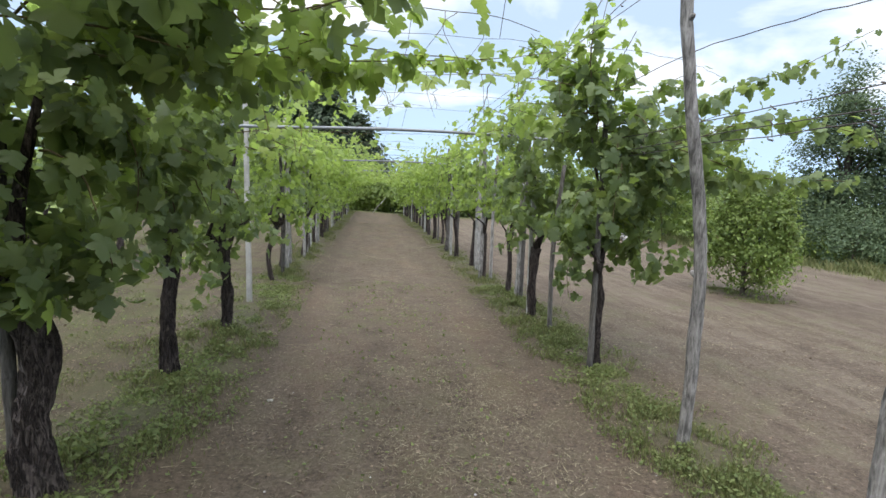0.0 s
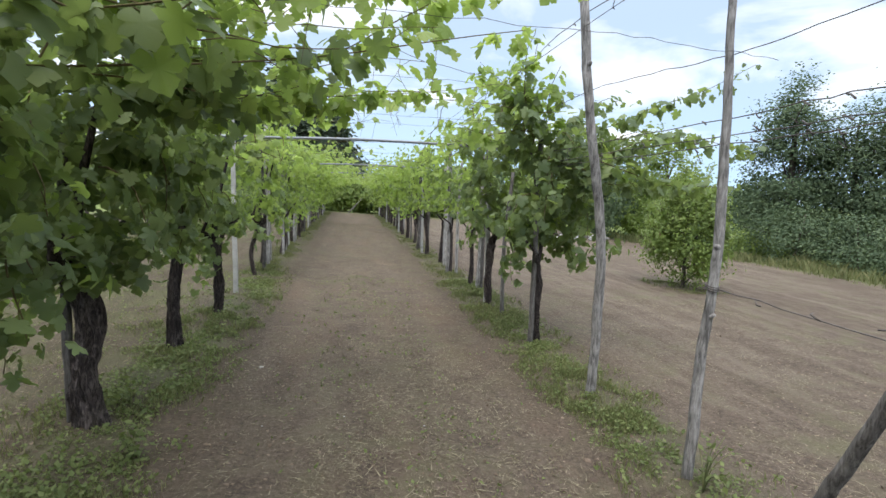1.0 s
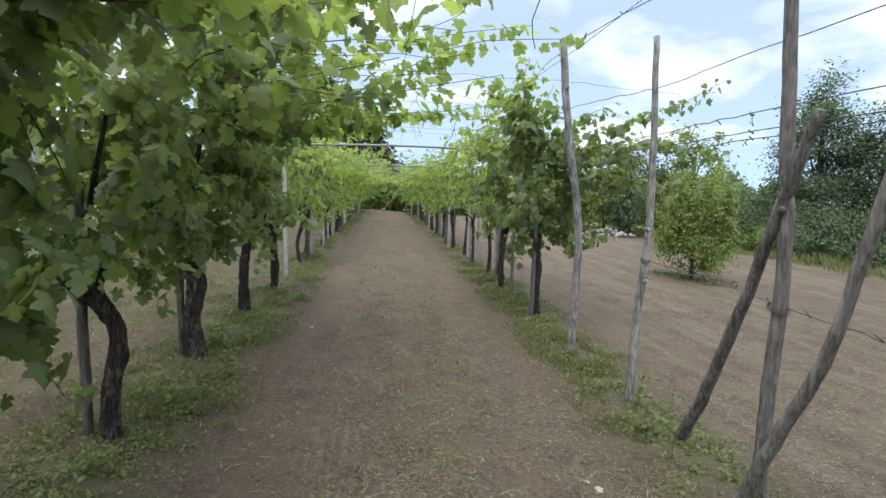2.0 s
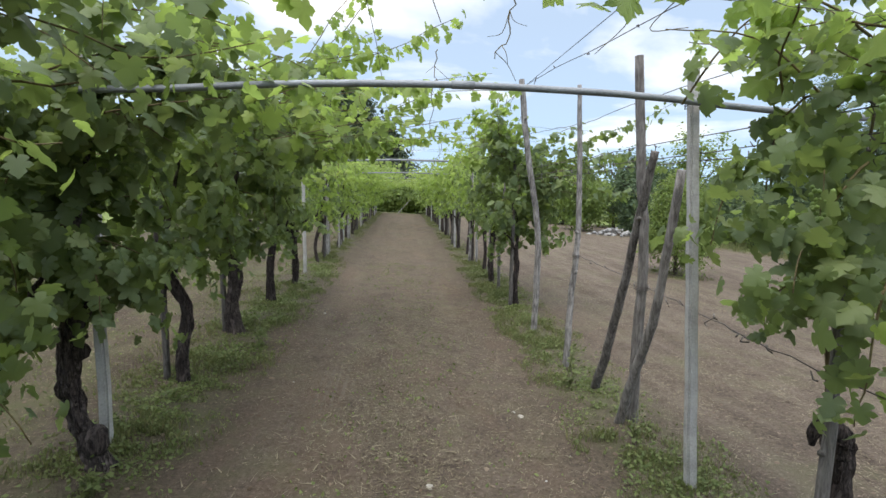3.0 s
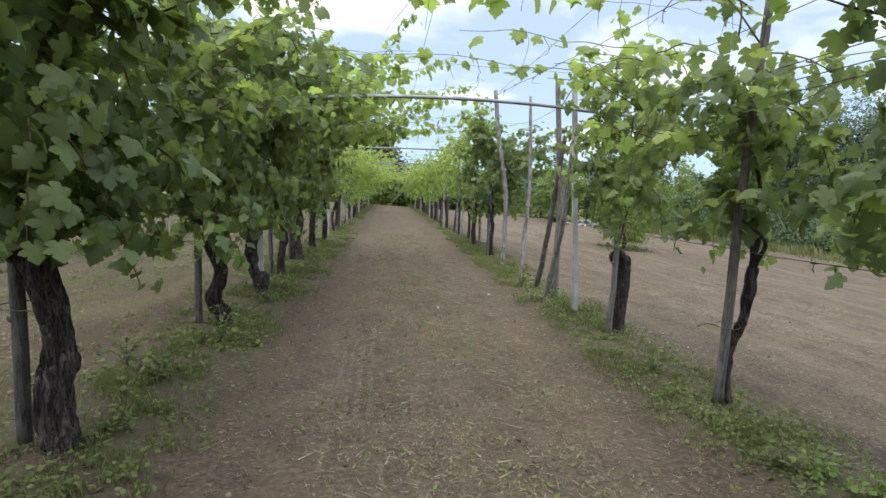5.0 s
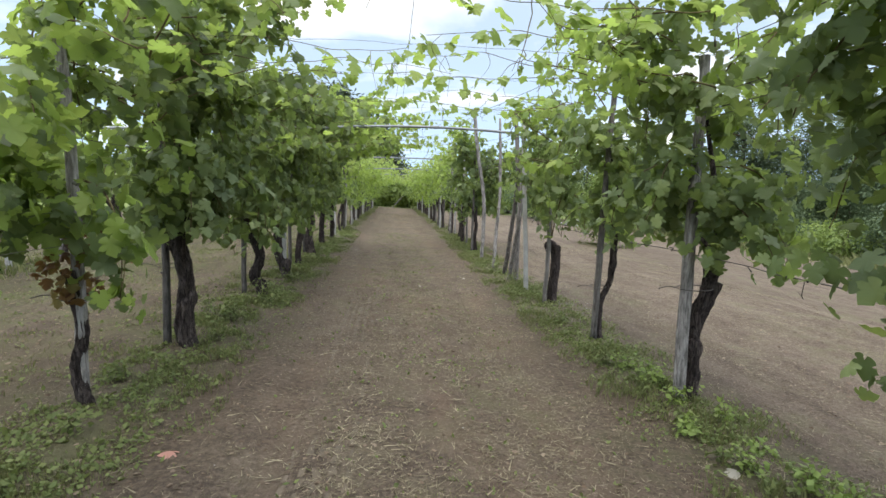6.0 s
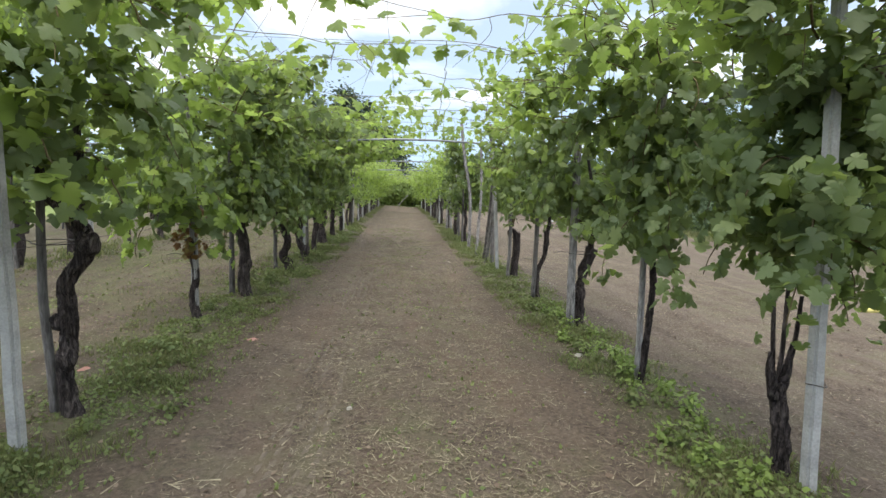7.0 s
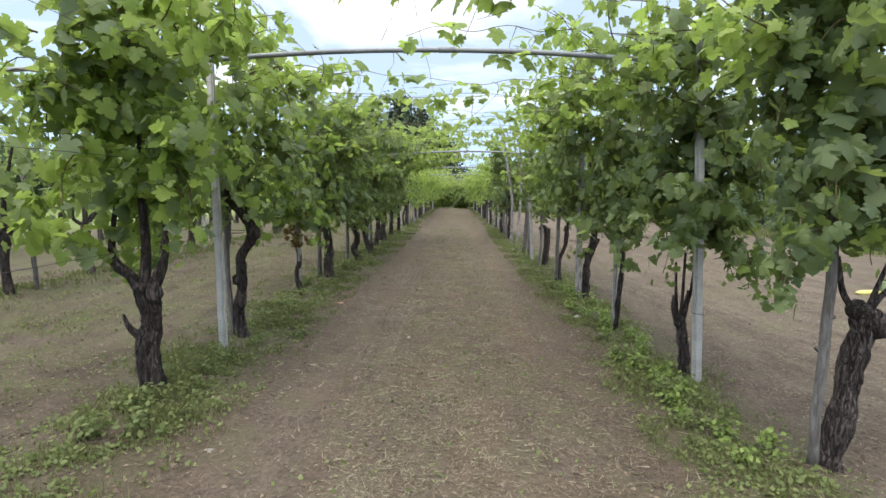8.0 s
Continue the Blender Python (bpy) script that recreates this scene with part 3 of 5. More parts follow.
def shoot_line(start, way, length, rise, g, n=9):
    """A shoot that sets out along way, rises or droops, and wavers."""
    p, d = [np.array(start, float)], np.array(way, float)
    d /= np.linalg.norm(d)
    for _ in range(n):
        d = d + g.normal(0, 0.16, 3) + np.array([0, 0, rise])
        d /= np.linalg.norm(d)
        p.append(p[-1] + d * length / n)
    return np.array(p)


def leaf_object(parent, p, out, size, g, young=False, droop=1.0):
    nor = out + np.array([0, 0, 0.5]) + g.normal(0, 0.4, 3)
    nor /= np.linalg.norm(nor)
    tip = np.array([0, 0, -droop]) + out * 0.3 + g.normal(0, 0.4, 3)
    tip -= nor * (tip @ nor)
    tip /= np.linalg.norm(tip)
    side = np.cross(tip, nor)
    m = np.eye(4)
    m[:3, 0], m[:3, 1], m[:3, 2], m[:3, 3] = side * size, tip * size, nor * size, p
    ob = new("leaf", (LEAF_ONE_YOUNG if young else LEAF_ONE)[int(g.integers(4))])
    ob.parent = parent
    ob.matrix_local = Matrix(m.tolist())
    return ob


def berry_mesh():
    bm = bmesh.new()
    bmesh.ops.create_icosphere(bm, subdivisions=1, radius=0.0098)
    me = bpy.data.meshes.new("berry")
    bm.to_mesh(me)
    bm.free()
    me.polygons.foreach_set("use_smooth", np.ones(len(me.polygons), bool))
    me.materials.append(GRAPE)
    return me


BERRY = berry_mesh()


def grape_bunch(parent, p, g, size=1.0):
    """A stalk with its berries, hanging at p."""
    ob = part("grape_bunch", tubes_mesh("grape_bunch", [tube(smooth_line([(0, 0, 0.05), (0.004, 0, -0.03), (0, 0, -0.14 * size)], 3), (0.0025, 0.0015), 4)]), SHOOT, parent, "unripe green grape bunch")
    ob.location = p
    for k in range(32):
        t = g.random() ** 0.8
        r = 0.042 * (1 - t) ** 0.6 * size
        a = g.uniform(0, 6.28)
        o = new("berry", BERRY)
        o.parent = ob
        o.location = (math.cos(a) * r, math.sin(a) * r, -0.15 * t * size)
        o.scale = (g.uniform(0.85, 1.15),) * 3
    return ob


def vine(x, y, inward, trunk, z0, seed, col=30, arm_in=10, arm_out=8, up=8, reach=0.85, reach_out=0.8, width=0.36, along=0.46, top=2.35,
         detail=2, rust=0, leaves=36, grapes=0, stake=None, size=0.120, label="", hang=14, cross=0.35, armed=True, radius=0.055, per=31, tie=0.0, fresh=0.04, skin=0.17, roof=0.66, fore=0.0, sag=0.0, pale=0.45):
    """A grapevine: trunk, arms, canes and hanging foliage; inward is +1 or -1 towards the lane."""
    g = np.random.default_rng(seed)
    base = float(ground_z(x, y))
    z0, top = z0 - base, top - base
    t = thing("grapevine", (x, y, base), label or "old gnarled grapevine with dense green leaves trained on the trellis", "grapevine", "vines in the rows")
    line = smooth_line(trunk, 12 if detail == 2 else 5)
    if detail == 2:
        line[2:] += np.cumsum(g.normal(0, 0.003, (len(line) - 2, 3)) * [1, 1, 0], axis=0) * 0.8
    zh = trunk[-1][2]
    hd = np.array(trunk[-1])
    part("trunk", tubes_mesh("trunk", [tube(line, [radius * k for k in ((1.2, 1.0, 1.04, 0.92, 0.98, 0.90, 0.97, 0.93, 1.1) if detail == 2 else (1.15, 0.95, 0.9, 1.05))], 24 if detail == 2 else 7, skin if detail == 2 else 0.14, seed=seed)]), BARK, t)
    arms = []
    if detail and armed:
        for s in (-1, 1):
            e = [hd + [0, 0, -0.04], hd + [0.16 * s * cross, 0.16 * s * (1 - cross), 0.10] + g.normal(0, 0.03, 3), hd + [0.20 * s * cross, 0.24 * s * (1 - cross), 0.17] + g.normal(0, 0.025, 3), hd + [0.36 * s * cross + 0.1 * inward, along * 0.7 * s * (1 - cross), 0.30]]
            arms.append(tube(smooth_line(e, 5), (radius * 0.62, radius * 0.42, radius * 0.22), 8, 0.1, seed=seed + s))
        arms.append(tube(smooth_line([hd, hd + [0.02, 0, 0.4], hd + [0.15 * inward, 0.05, max(top - zh - 0.25, 0.5)]], 5), (radius * 0.6, radius * 0.4, radius * 0.2), 7, 0.1, seed=seed + 5))
        part("arm", tubes_mesh("arm", arms), BARK, t)
    shoots = []
    col, hang, arm_in, arm_out, up = (int(round(n * s)) for n, s in zip((col, hang, arm_in, arm_out, up), (0.50, 0.68, 0.60, 0.5, 1.1)))
    for k in range(col):
        s = (g.normal(0, width * 0.38), g.uniform(-along, along) * 0.62, g.uniform(z0 + 0.2, top - 0.4))
        shoots.append(("c", shoot_line(s, (g.normal(0, 0.5), g.normal(0, 0.4), g.uniform(0.1, 1.0)), g.uniform(0.4, 0.85), -0.05, g)))
    for k in range(hang):
        a = g.uniform(0, 6.28)
        zs = g.uniform(z0 + 0.35, top - 0.1)
        s = (width * 0.5 * math.cos(a), along * 0.55 * math.sin(a) + (g.uniform(0, fore) if fore and zs > 1.4 else 0.0), zs)
        shoots.append(("h", shoot_line(s, (math.cos(a), math.sin(a) * 0.6, 0.15), min(g.uniform(0.4, 0.8), zs - z0 + 0.2), -0.34, g)))
    for k in range(arm_in):
        s = (g.uniform(0, 0.3) * inward, g.uniform(-along, along + fore), g.uniform(top - 0.40 - sag, top + 0.22 - 0.3 * sag))
        line = shoot_line(s, (inward, g.normal(0, 0.25), g.uniform(0.1, 0.5)), reach * g.uniform(0.45, 1.1), -0.03 - 0.12 * sag, g)
        line[:, 2] = np.maximum(line[:, 2], top - 0.42 - sag + 0.25 * np.abs(line[:, 0]) / 1.2)
        shoots.append(("i", line))
    for k in range(arm_out):
        s = (-g.uniform(0, 0.3) * inward, g.uniform(-along, along), g.uniform(top - 0.6, top))
        line = shoot_line(s, (-inward, g.normal(0, 0.22), g.uniform(0.05, 0.4)), reach_out * g.uniform(0.5, 1.1), -0.05, g)
        line[:, 2] = np.maximum(line[:, 2], top - 0.7)
        shoots.append(("o", line))
    for k in range(up):
        s = (g.normal(0.1 * inward, 0.3), g.uniform(-along, along), g.uniform(top - 0.35, top + 0.1))
        shoots.append(("u", shoot_line(s, (g.normal(0.12 * inward, 0.5), g.normal(0, 0.4), 0.9), g.uniform(0.4, 0.95), -0.07, g)))
    P, O, Z, tips, L = [], [], [], [], []
    canes = []
    for kind, line in shoots:
        n = max(4, int(per * (1.2 if kind in "ch" else roof) * np.linalg.norm(np.diff(line, axis=0), axis=1).sum() / 0.7))
        u = np.sort(g.uniform(0.0, 1.0, n)) * (len(line) - 1)
        i = np.minimum(u.astype(int), len(line) - 2)
        q = line[i] + (line[i + 1] - line[i]) * (u - i)[:, None]
        a = g.uniform(0, 6.28, n)
        off = np.c_[np.cos(a), np.sin(a), g.normal(-0.1, 0.5, n)] * g.uniform(0.03, 0.13, n)[:, None]
        P.append(q + off)
        ax = q * [1, 0.35, 0]
        ax /= np.linalg.norm(ax, axis=1)[:, None] + 0.25
        O.append(off / 0.13 * 0.7 + ax * (0.9 if kind in "ch" else 0.25))
        Z.append(size * g.uniform(0.62, 1.18, n) * (1.0 - 0.4 * (u / (len(line) - 1)) ** 3))
        L.append(np.full(n, 0.12 if kind in "ch" else 0.5))
        # shoot tips are young; fresh pales others at random, in place of light and haze
        tips.append((np.full(n, kind in "ui") & (u > pale * (len(line) - 1))) | (g.random(n) < fresh))
        if detail == 2 and kind in "iouh":
            canes.append(tube(line, (0.006, 0.0024), 5, seed=seed))
    P, O, Z, tips, L = (np.concatenate(q) for q in (P, O, Z, tips, L))
    keep = P[:, 2] > z0 - 0.12 + g.uniform(-0.1, 0.1, len(P))
    P, O, Z, tips, L = (q[keep] for q in (P, O, Z, tips, L))
    if canes:
        part("cane_growth", tubes_mesh("cane_growth", canes), SHOOT, t, "thin brown vine canes", "stuff")
    order = g.permutation(len(P))
    pick = order[:leaves] if leaves else order[:0]
    rest = np.setdiff1d(np.arange(len(P)), pick)
    outline = OUT_FINE if detail == 2 else OUT_MID if detail == 1 else OUT_FAR
    for young, name in ((False, "foliage"), (True, "young_foliage")):
        idx = rest[tips[rest] == young]
        if len(idx):
            part(name, leaf_cloud(name, P[idx], O[idx], Z[idx], outline, 1.0, 0.5, g, lift=L[idx]), LEAF_YOUNG if young else LEAF, t, "pale young shoot leaves, some paled for light and haze" if young else "", "stuff")
    for k in pick:
        leaf_object(t, P[k], O[k], Z[k] * 1.15, g, bool(tips[k]))
    if rust:
        q = np.c_[g.normal(0.02 * inward, 0.075, rust), g.normal(0, 0.10, rust), g.uniform(z0 - 0.02, z0 + 0.42, rust)]
        part("withered_leaves", leaf_cloud("withered_leaves", q, g.normal(0, 0.5, (rust, 3)), size * g.uniform(0.35, 0.7, rust), outline, g=g, curl=2.5), LEAF_RUST, t, "withered rusty red leaves", "stuff")
    for k in range(grapes):
        grape_bunch(t, (g.normal(0.12 * inward, 0.22), g.uniform(-along, along) * 0.8, g.uniform(1.5, top - 0.1)), g, g.uniform(0.85, 1.15))
    if tie:
        ring = [(stake[0] * 0.5 + math.cos(a) * (abs(stake[0]) * 0.5 + 0.07), stake[1] + math.sin(a) * 0.06, tie + 0.01 * math.sin(a)) for a in np.linspace(0, 6.28, 17)]
        tail = smooth_line([ring[8], np.array(ring[8]) + [-0.07, -0.01, 0.012], np.array(ring[8]) + [-0.14, -0.02, -0.004]], 4)
        part("wire_tie", tubes_mesh("wire_tie", [tube(ring, (0.0035, 0.0035), 5), tube(tail, (0.0035, 0.003), 5)]), WIRE, t, "twisted wire tie")
    if stake:
        sx, sy, sz, mat, *thick = stake
        sr = thick[0] if thick else 0.030
        pole("vine_stake", [(x + sx, y + sy, -0.05), (x + sx + g.normal(0, 0.012), y + sy, sz * 0.5), (x + sx + g.normal(0, 0.03), y + sy + g.normal(0, 0.03), sz)], sr, sr * 0.78, mat, "grey wooden stake standing beside the vine trunk", seed + 300, 8, detail == 2, "vine stakes", "stake")
    return t


# left row beside the lane
vine(-1.74, 5.92, 1, [(0, 0, -0.05), (0.03, 0.0, 0.4), (-0.02, 0.02, 0.8)], 0.62, 101, col=22, arm_in=6, arm_out=3, up=6, reach=0.6, width=0.26, along=0.42, top=2.2, size=0.095)
burled = vine(-1.81, 4.69, 1, [(0, 0, -0.05), (-0.02, 0, 0.45), (0.04, 0.05, 0.9), (-0.03, 0.03, 1.12), (-0.06, 0, 1.3)], 1.05, 102, col=24, arm_in=8, arm_out=5, top=2.3, reach=0.8, width=0.3, along=0.5, radius=0.047, label="old grapevine with a knobbly dark trunk and thin foliage")
vine(-1.84, 3.23, 1, [(0.03, 0, -0.05), (-0.02, 0, 0.3), (0.02, 0.02, 0.6), (-0.04, 0, 0.95)], 0.74, 103, cross=0.15, col=38, arm_in=30, arm_out=14, up=10, reach=2.8, roof=0.66, width=0.42, along=0.55, top=2.36, radius=0.072, leaves=60, stake=(-0.11, 0.03, 1.9, WOOD_DARK), hang=20, size=0.114, label="thick old grapevine with dense leaves arching over the lane")
vine(-1.84, 1.80, 1, [(0.05, 0, -0.05), (0.03, 0, 0.25), (0.06, 0.03, 0.6), (-0.06, 0.0, 0.85)], 0.74, 104, cross=0.2, col=24, arm_in=17, arm_out=5, up=8, reach=2.2, width=0.38, top=2.34, radius=0.045, leaves=50, stake=(-0.10, 0.02, 1.6, WOOD_DARK), size=0.114, roof=0.55, hang=12, pale=0.7, label="forked old grapevine with dense overhanging leaves")
bulging = vine(-1.82, 0.44, 1, [(0.11, 0, -0.05), (0.07, 0, 0.13), (-0.01, 0.02, 0.36), (0.0, 0, 0.6), (0.03, 0, 0.85)], 0.62, 105, col=60, arm_in=20, arm_out=12, up=12, reach=1.6, width=0.36, along=0.40, top=2.4, radius=0.055, leaves=60, hang=24, size=0.114, pale=0.75, label="dark grapevine with a bulging trunk and a thick curtain of leaves")
curling = vine(-1.88, -0.76, 1, [(0.13, 0, -0.05), (0.11, 0, 0.10), (0.05, 0, 0.20), (0.10, 0.0, 0.45), (0.03, 0.02, 0.7), (0.0, 0, 0.82)], 0.64, 106, tie=0.7, col=58, arm_in=18, arm_out=12, up=10, reach=1.35, width=0.36, along=0.40, top=2.4, radius=0.056, leaves=60, stake=(-0.09, 0.02, 1.9, WOOD_DARK), hang=22, size=0.107, pale=0.85, label="twisted dark grapevine tied to a stake under thick leaves")
vine(-1.83, -2.91, 1, [(0.05, 0, -0.05), (0.02, 0, 0.25), (0.03, 0.02, 0.5), (-0.03, 0, 0.85)], 0.80, 107, roof=0.9, tie=0.62, col=50, arm_in=28, arm_out=14, up=14, reach=1.1, width=0.42, along=0.6, top=2.4, radius=0.064, leaves=60, stake=(-0.11, 0.02, 2.3, WOOD_DARK), hang=30, size=0.107, fore=1.3, sag=0.35, pale=0.85)
vine(-1.93, -4.05, 1, [(0.06, 0, -0.05), (0.0, 0, 0.22), (0.03, 0.02, 0.42), (-0.01, 0, 0.75)], 0.76, 108, tie=0.6, fresh=0.55, col=26, arm_in=10, arm_out=6, up=10, reach=0.95, width=0.36, along=0.55, top=2.25, radius=0.026, leaves=60, rust=70, armed=False, hang=13, size=0.107, stake=(0.035, 0.02, 2.7, WOOD, 0.036), roof=0.5, label="slender grapevine with some withered rusty leaves low down")
crooked = vine(-1.85, -5.92, 1, [(0.02, 0, -0.05), (-0.03, 0, 0.2), (0.0, 0.02, 0.5), (0.02, 0, 0.75), (0.13, 0.02, 0.95), (0.07, 0, 1.12)], 0.98, 109, fresh=0.3, col=42, arm_in=16, arm_out=12, up=13, reach=1.0, width=0.44, top=2.42, radius=0.043, leaves=60, hang=18, size=0.107, stake=(-0.10, 0.03, 1.9, WOOD_DARK, 0.026), tie=0.98, roof=0.5, armed=False, label="crooked dark grapevine with a spreading head of leaves")
forked = vine(-1.84, -7.36, 1, [(0.02, 0, -0.05), (0.0, 0, 0.25), (0.02, 0.02, 0.5), (0.0, 0, 0.72)], 0.86, 110, fresh=0.6, col=42, arm_in=16, arm_out=16, up=16, reach=1.1, reach_out=1.0, width=0.42, along=0.38, top=2.45, radius=0.066, leaves=60, hang=24, size=0.107, armed=False, label="forked grapevine with a broad head of bright leaves")

# right row beside the lane
vine(1.74, 6.75, -1, [(0, 0, -0.05), (-0.03, 0, 0.4), (0.02, 0.02, 0.9)], 0.78, 121, col=26, arm_in=10, arm_out=6, up=8, reach=0.8, width=0.34, along=0.5, top=2.35, size=0.10, stake=(0.02, -0.55, 1.9, WOOD_DARK))
vine(1.79, 5.10, -1, [(0.05, 0.05, -0.05), (0.0, 0.0, 0.3), (0.04, 0.02, 0.6), (0.0, 0, 0.85)], 0.68, 122, roof=0.9, col=26, arm_in=9, arm_out=22, up=10, reach=0.8, reach_out=2.1, width=0.38, along=0.5, top=2.45, radius=0.045, leaves=60, stake=(-0.08, -0.10, 2.3, WOOD_DARK), hang=24, size=0.108, per=34, label="bushy grapevine with leaves hanging low around its stake")
stump = vine(1.93, -0.55, -1, [(0.0, 0, -0.05), (0.0, 0, 0.2), (0.02, 0, 0.45), (0.015, 0, 0.62), (0.02, 0.0, 0.71)], 0.98, 123, skin=0.07, col=26, arm_in=9, arm_out=6, up=10, reach=0.5, reach_out=0.7, width=0.33, along=0.36, top=2.40, radius=0.062, leaves=50, stake=(-0.12, -0.06, 1.55, WOOD_DARK), hang=12, grapes=3, size=0.10, armed=False, label="thick broken vine stump with a thin living shoot and leaves")
hanging = vine(1.83, -2.24, -1, [(0.05, 0, -0.05), (0.03, 0, 0.3), (0.13, 0.02, 0.6), (0.15, 0.02, 0.9)], 0.86, 124, tie=0.52, col=24, arm_in=9, arm_out=6, up=3, reach=1.0, reach_out=1.1, width=0.36, top=2.3, radius=0.032, leaves=60, stake=(-0.02, -0.02, 2.6, WOOD_DARK, 0.034), hang=16, grapes=5, size=0.104, roof=0.45, sag=0.3, fore=0.7, along=0.38, per=34, label="thin forked grapevine tied to a dark stake, heavy with leaves")
vine(1.92, -3.67, -1, [(0.0, 0, -0.05), (0.01, 0, 0.25), (0.03, 0.01, 0.55), (0.10, 0.0, 0.85)], 0.84, 125, tie=0.8, col=34, arm_in=18, arm_out=8, up=10, reach=1.2, reach_out=1.0, width=0.34, top=2.4, radius=0.055, leaves=60, stake=(-0.12, -0.08, 2.3, WOOD, 0.044), hang=16, grapes=2, size=0.102, roof=0.6, per=36, label="dark old grapevine tied with wire to a grey stake")
vine(1.80, -5.34, -1, [(0.0, 0, -0.05), (0.02, 0, 0.35), (0.04, 0.02, 0.7), (0.02, 0, 1.0)], 0.70, 126, col=46, arm_in=20, arm_out=6, up=10, reach=1.15, reach_out=0.75, width=0.26, along=0.36, top=2.42, radius=0.022, leaves=60, stake=(0.01, 0.07, 2.4, WOOD, 0.024), hang=20, grapes=2, size=0.1, roof=0.55, per=38, label="slender grapevine wrapped in leaves almost to the ground")
branching = vine(2.00, -6.48, -1, [(0.0, 0, -0.05), (-0.01, 0, 0.2), (-0.05, 0.0, 0.40), (-0.06, 0, 0.50)], 0.70, 127, armed=False, col=42, arm_in=20, arm_out=9, up=14, reach=0.8, reach_out=0.8, width=0.28, along=0.33, top=2.45, radius=0.040, leaves=60, hang=30, grapes=3, size=0.1, roof=0.7, per=38, label="thin branching grapevine beside a concrete post, thick with leaves")
leaning = vine(2.18, -7.84, -1, [(-0.02, 0, -0.05), (0.02, 0, 0.25), (0.06, 0.02, 0.5), (0.08, 0, 0.72), (0.09, 0, 0.88)], 0.86, 128, armed=False, col=46, arm_in=18, arm_out=16, up=18, reach=0.75, reach_out=1.1, width=0.32, along=0.36, top=2.45, radius=0.050, leaves=60, stake=(-0.10, 0.0, 2.2, WOOD_DARK), hang=32, grapes=3, size=0.104, per=34, roof=0.8, label="thick leaning grapevine with dark foliage to the trunk")

part("burl", tubes_mesh("burl", [tube(smooth_line([(0.0, 0.03, 0.86), (0.05, 0.0, 0.97), (0.075, -0.02, 1.08), (0.03, 0.0, 1.20), (-0.03, 0.02, 1.27)], 5), (0.03, 0.055, 0.066, 0.05, 0.02), 11, 0.16, seed=44)]), BARK, burled, "dark knobbly burl on the trunk")


def burl(parent, at, r, seed, tall=1.2):
    """A lumpy swelling of old bark."""
    g = np.random.default_rng(seed)
    bm = bmesh.new()
    bmesh.ops.create_icosphere(bm, subdivisions=3, radius=r)
    way = g.normal(0, 1, (9, 3))
    for v in bm.verts:
        d = np.array(v.co) / r
        v.co *= 1 + 0.13 * sum(math.sin(3.2 * float(d @ w) + k) for k, w in enumerate(way)) / 3 + g.normal(0, 0.025)
        v.co.z *= tall
    for f in bm.faces:
        f.smooth = True
    ob = part("burl", bm, BARK, parent, "dark knobbly burl on the trunk")
    ob.location = at
    return ob


for n, (vine_ob, at, r, tall) in enumerate([(bulging, (0.10, -0.01, 0.17), 0.078, 1.25), (bulging, (-0.03, 0.0, 0.48), 0.058, 1.3), (bulging, (0.05, -0.01, 0.70), 0.05, 1.1), (bulging, (0.075, -0.02, 0.80), 0.035, 0.9),
                                            (curling, (0.04, 0.0, 0.68), 0.072, 1.3), (curling, (0.12, 0.0, 0.06), 0.06, 0.9), (crooked, (-0.025, -0.02, 0.54), 0.036, 1.4), (crooked, (0.0, -0.01, 0.33), 0.052, 1.3), (crooked, (0.14, 0.0, 0.98), 0.062, 1.2),
                                            (leaning, (0.125, -0.01, 0.79), 0.082, 1.05), (leaning, (0.07, 0.0, 0.87), 0.055, 0.9), (forked, (0.07, -0.01, 0.66), 0.05, 1.5)]):
    burl(vine_ob, at, r, 500 + n, tall)
hang_rng = np.random.default_rng(12)
for bx, by, bz in ((-0.55, 0.95, 2.02), (-0.42, 0.86, 1.93), (-0.50, 0.70, 2.00), (-0.35, 1.02, 1.96), (-0.28, 0.80, 1.84), (-0.60, 0.82, 2.08)):
    grape_bunch(hanging, (bx, by, bz), hang_rng, 1.15)


def limb_part(name, parent, points, radii, seed, label=""):
    """One bent piece of old wood growing from a vine."""
    return part(name, tubes_mesh(name, [tube(smooth_line(points, 5), radii, 9, 0.16, seed=seed)]), BARK, parent, label)


for sx, sz in ((-0.10, 0.92), (0.05, 0.94), (-0.03, 1.0)):
    limb_part("side_stem", branching, [(-0.06, 0.01, 0.42), (sx * 0.7 - 0.02, 0.0, 0.64), (sx, 0.02, sz)], (0.013, 0.010, 0.008), 9)
for sx, sz in ((-0.125, 0.66), (-0.01, 0.70)):
    limb_part("cut_stub", branching, [(-0.06, -0.01, 0.42), (sx * 0.7 - 0.02, -0.02, 0.54), (sx, -0.02, sz)], (0.030, 0.026, 0.021, 0.009), 91, "dark cut-back stub of an old arm")
for k, (sx, sz) in enumerate(((-0.10, 1.15), (0.16, 1.12), (0.24, 1.02))):
    limb_part("side_stem", leaning, [(0.09, 0.0, 0.82), (0.06 + sx * 0.6, 0.02, 0.95), (0.06 + sx, 0.03, sz)], (0.024, 0.017, 0.011), 60 + k)
limb_part("arm", crooked, [(0.08, 0, 1.08), (0.0, 0.0, 1.20), (-0.09, 0.01, 1.30), (-0.12, 0.03, 1.6)], (0.036, 0.032, 0.026, 0.014), 74)
limb_part("arm", crooked, [(0.08, 0, 1.08), (0.10, 0.03, 1.3), (0.08, 0.05, 1.75)], (0.034, 0.026, 0.014), 75)
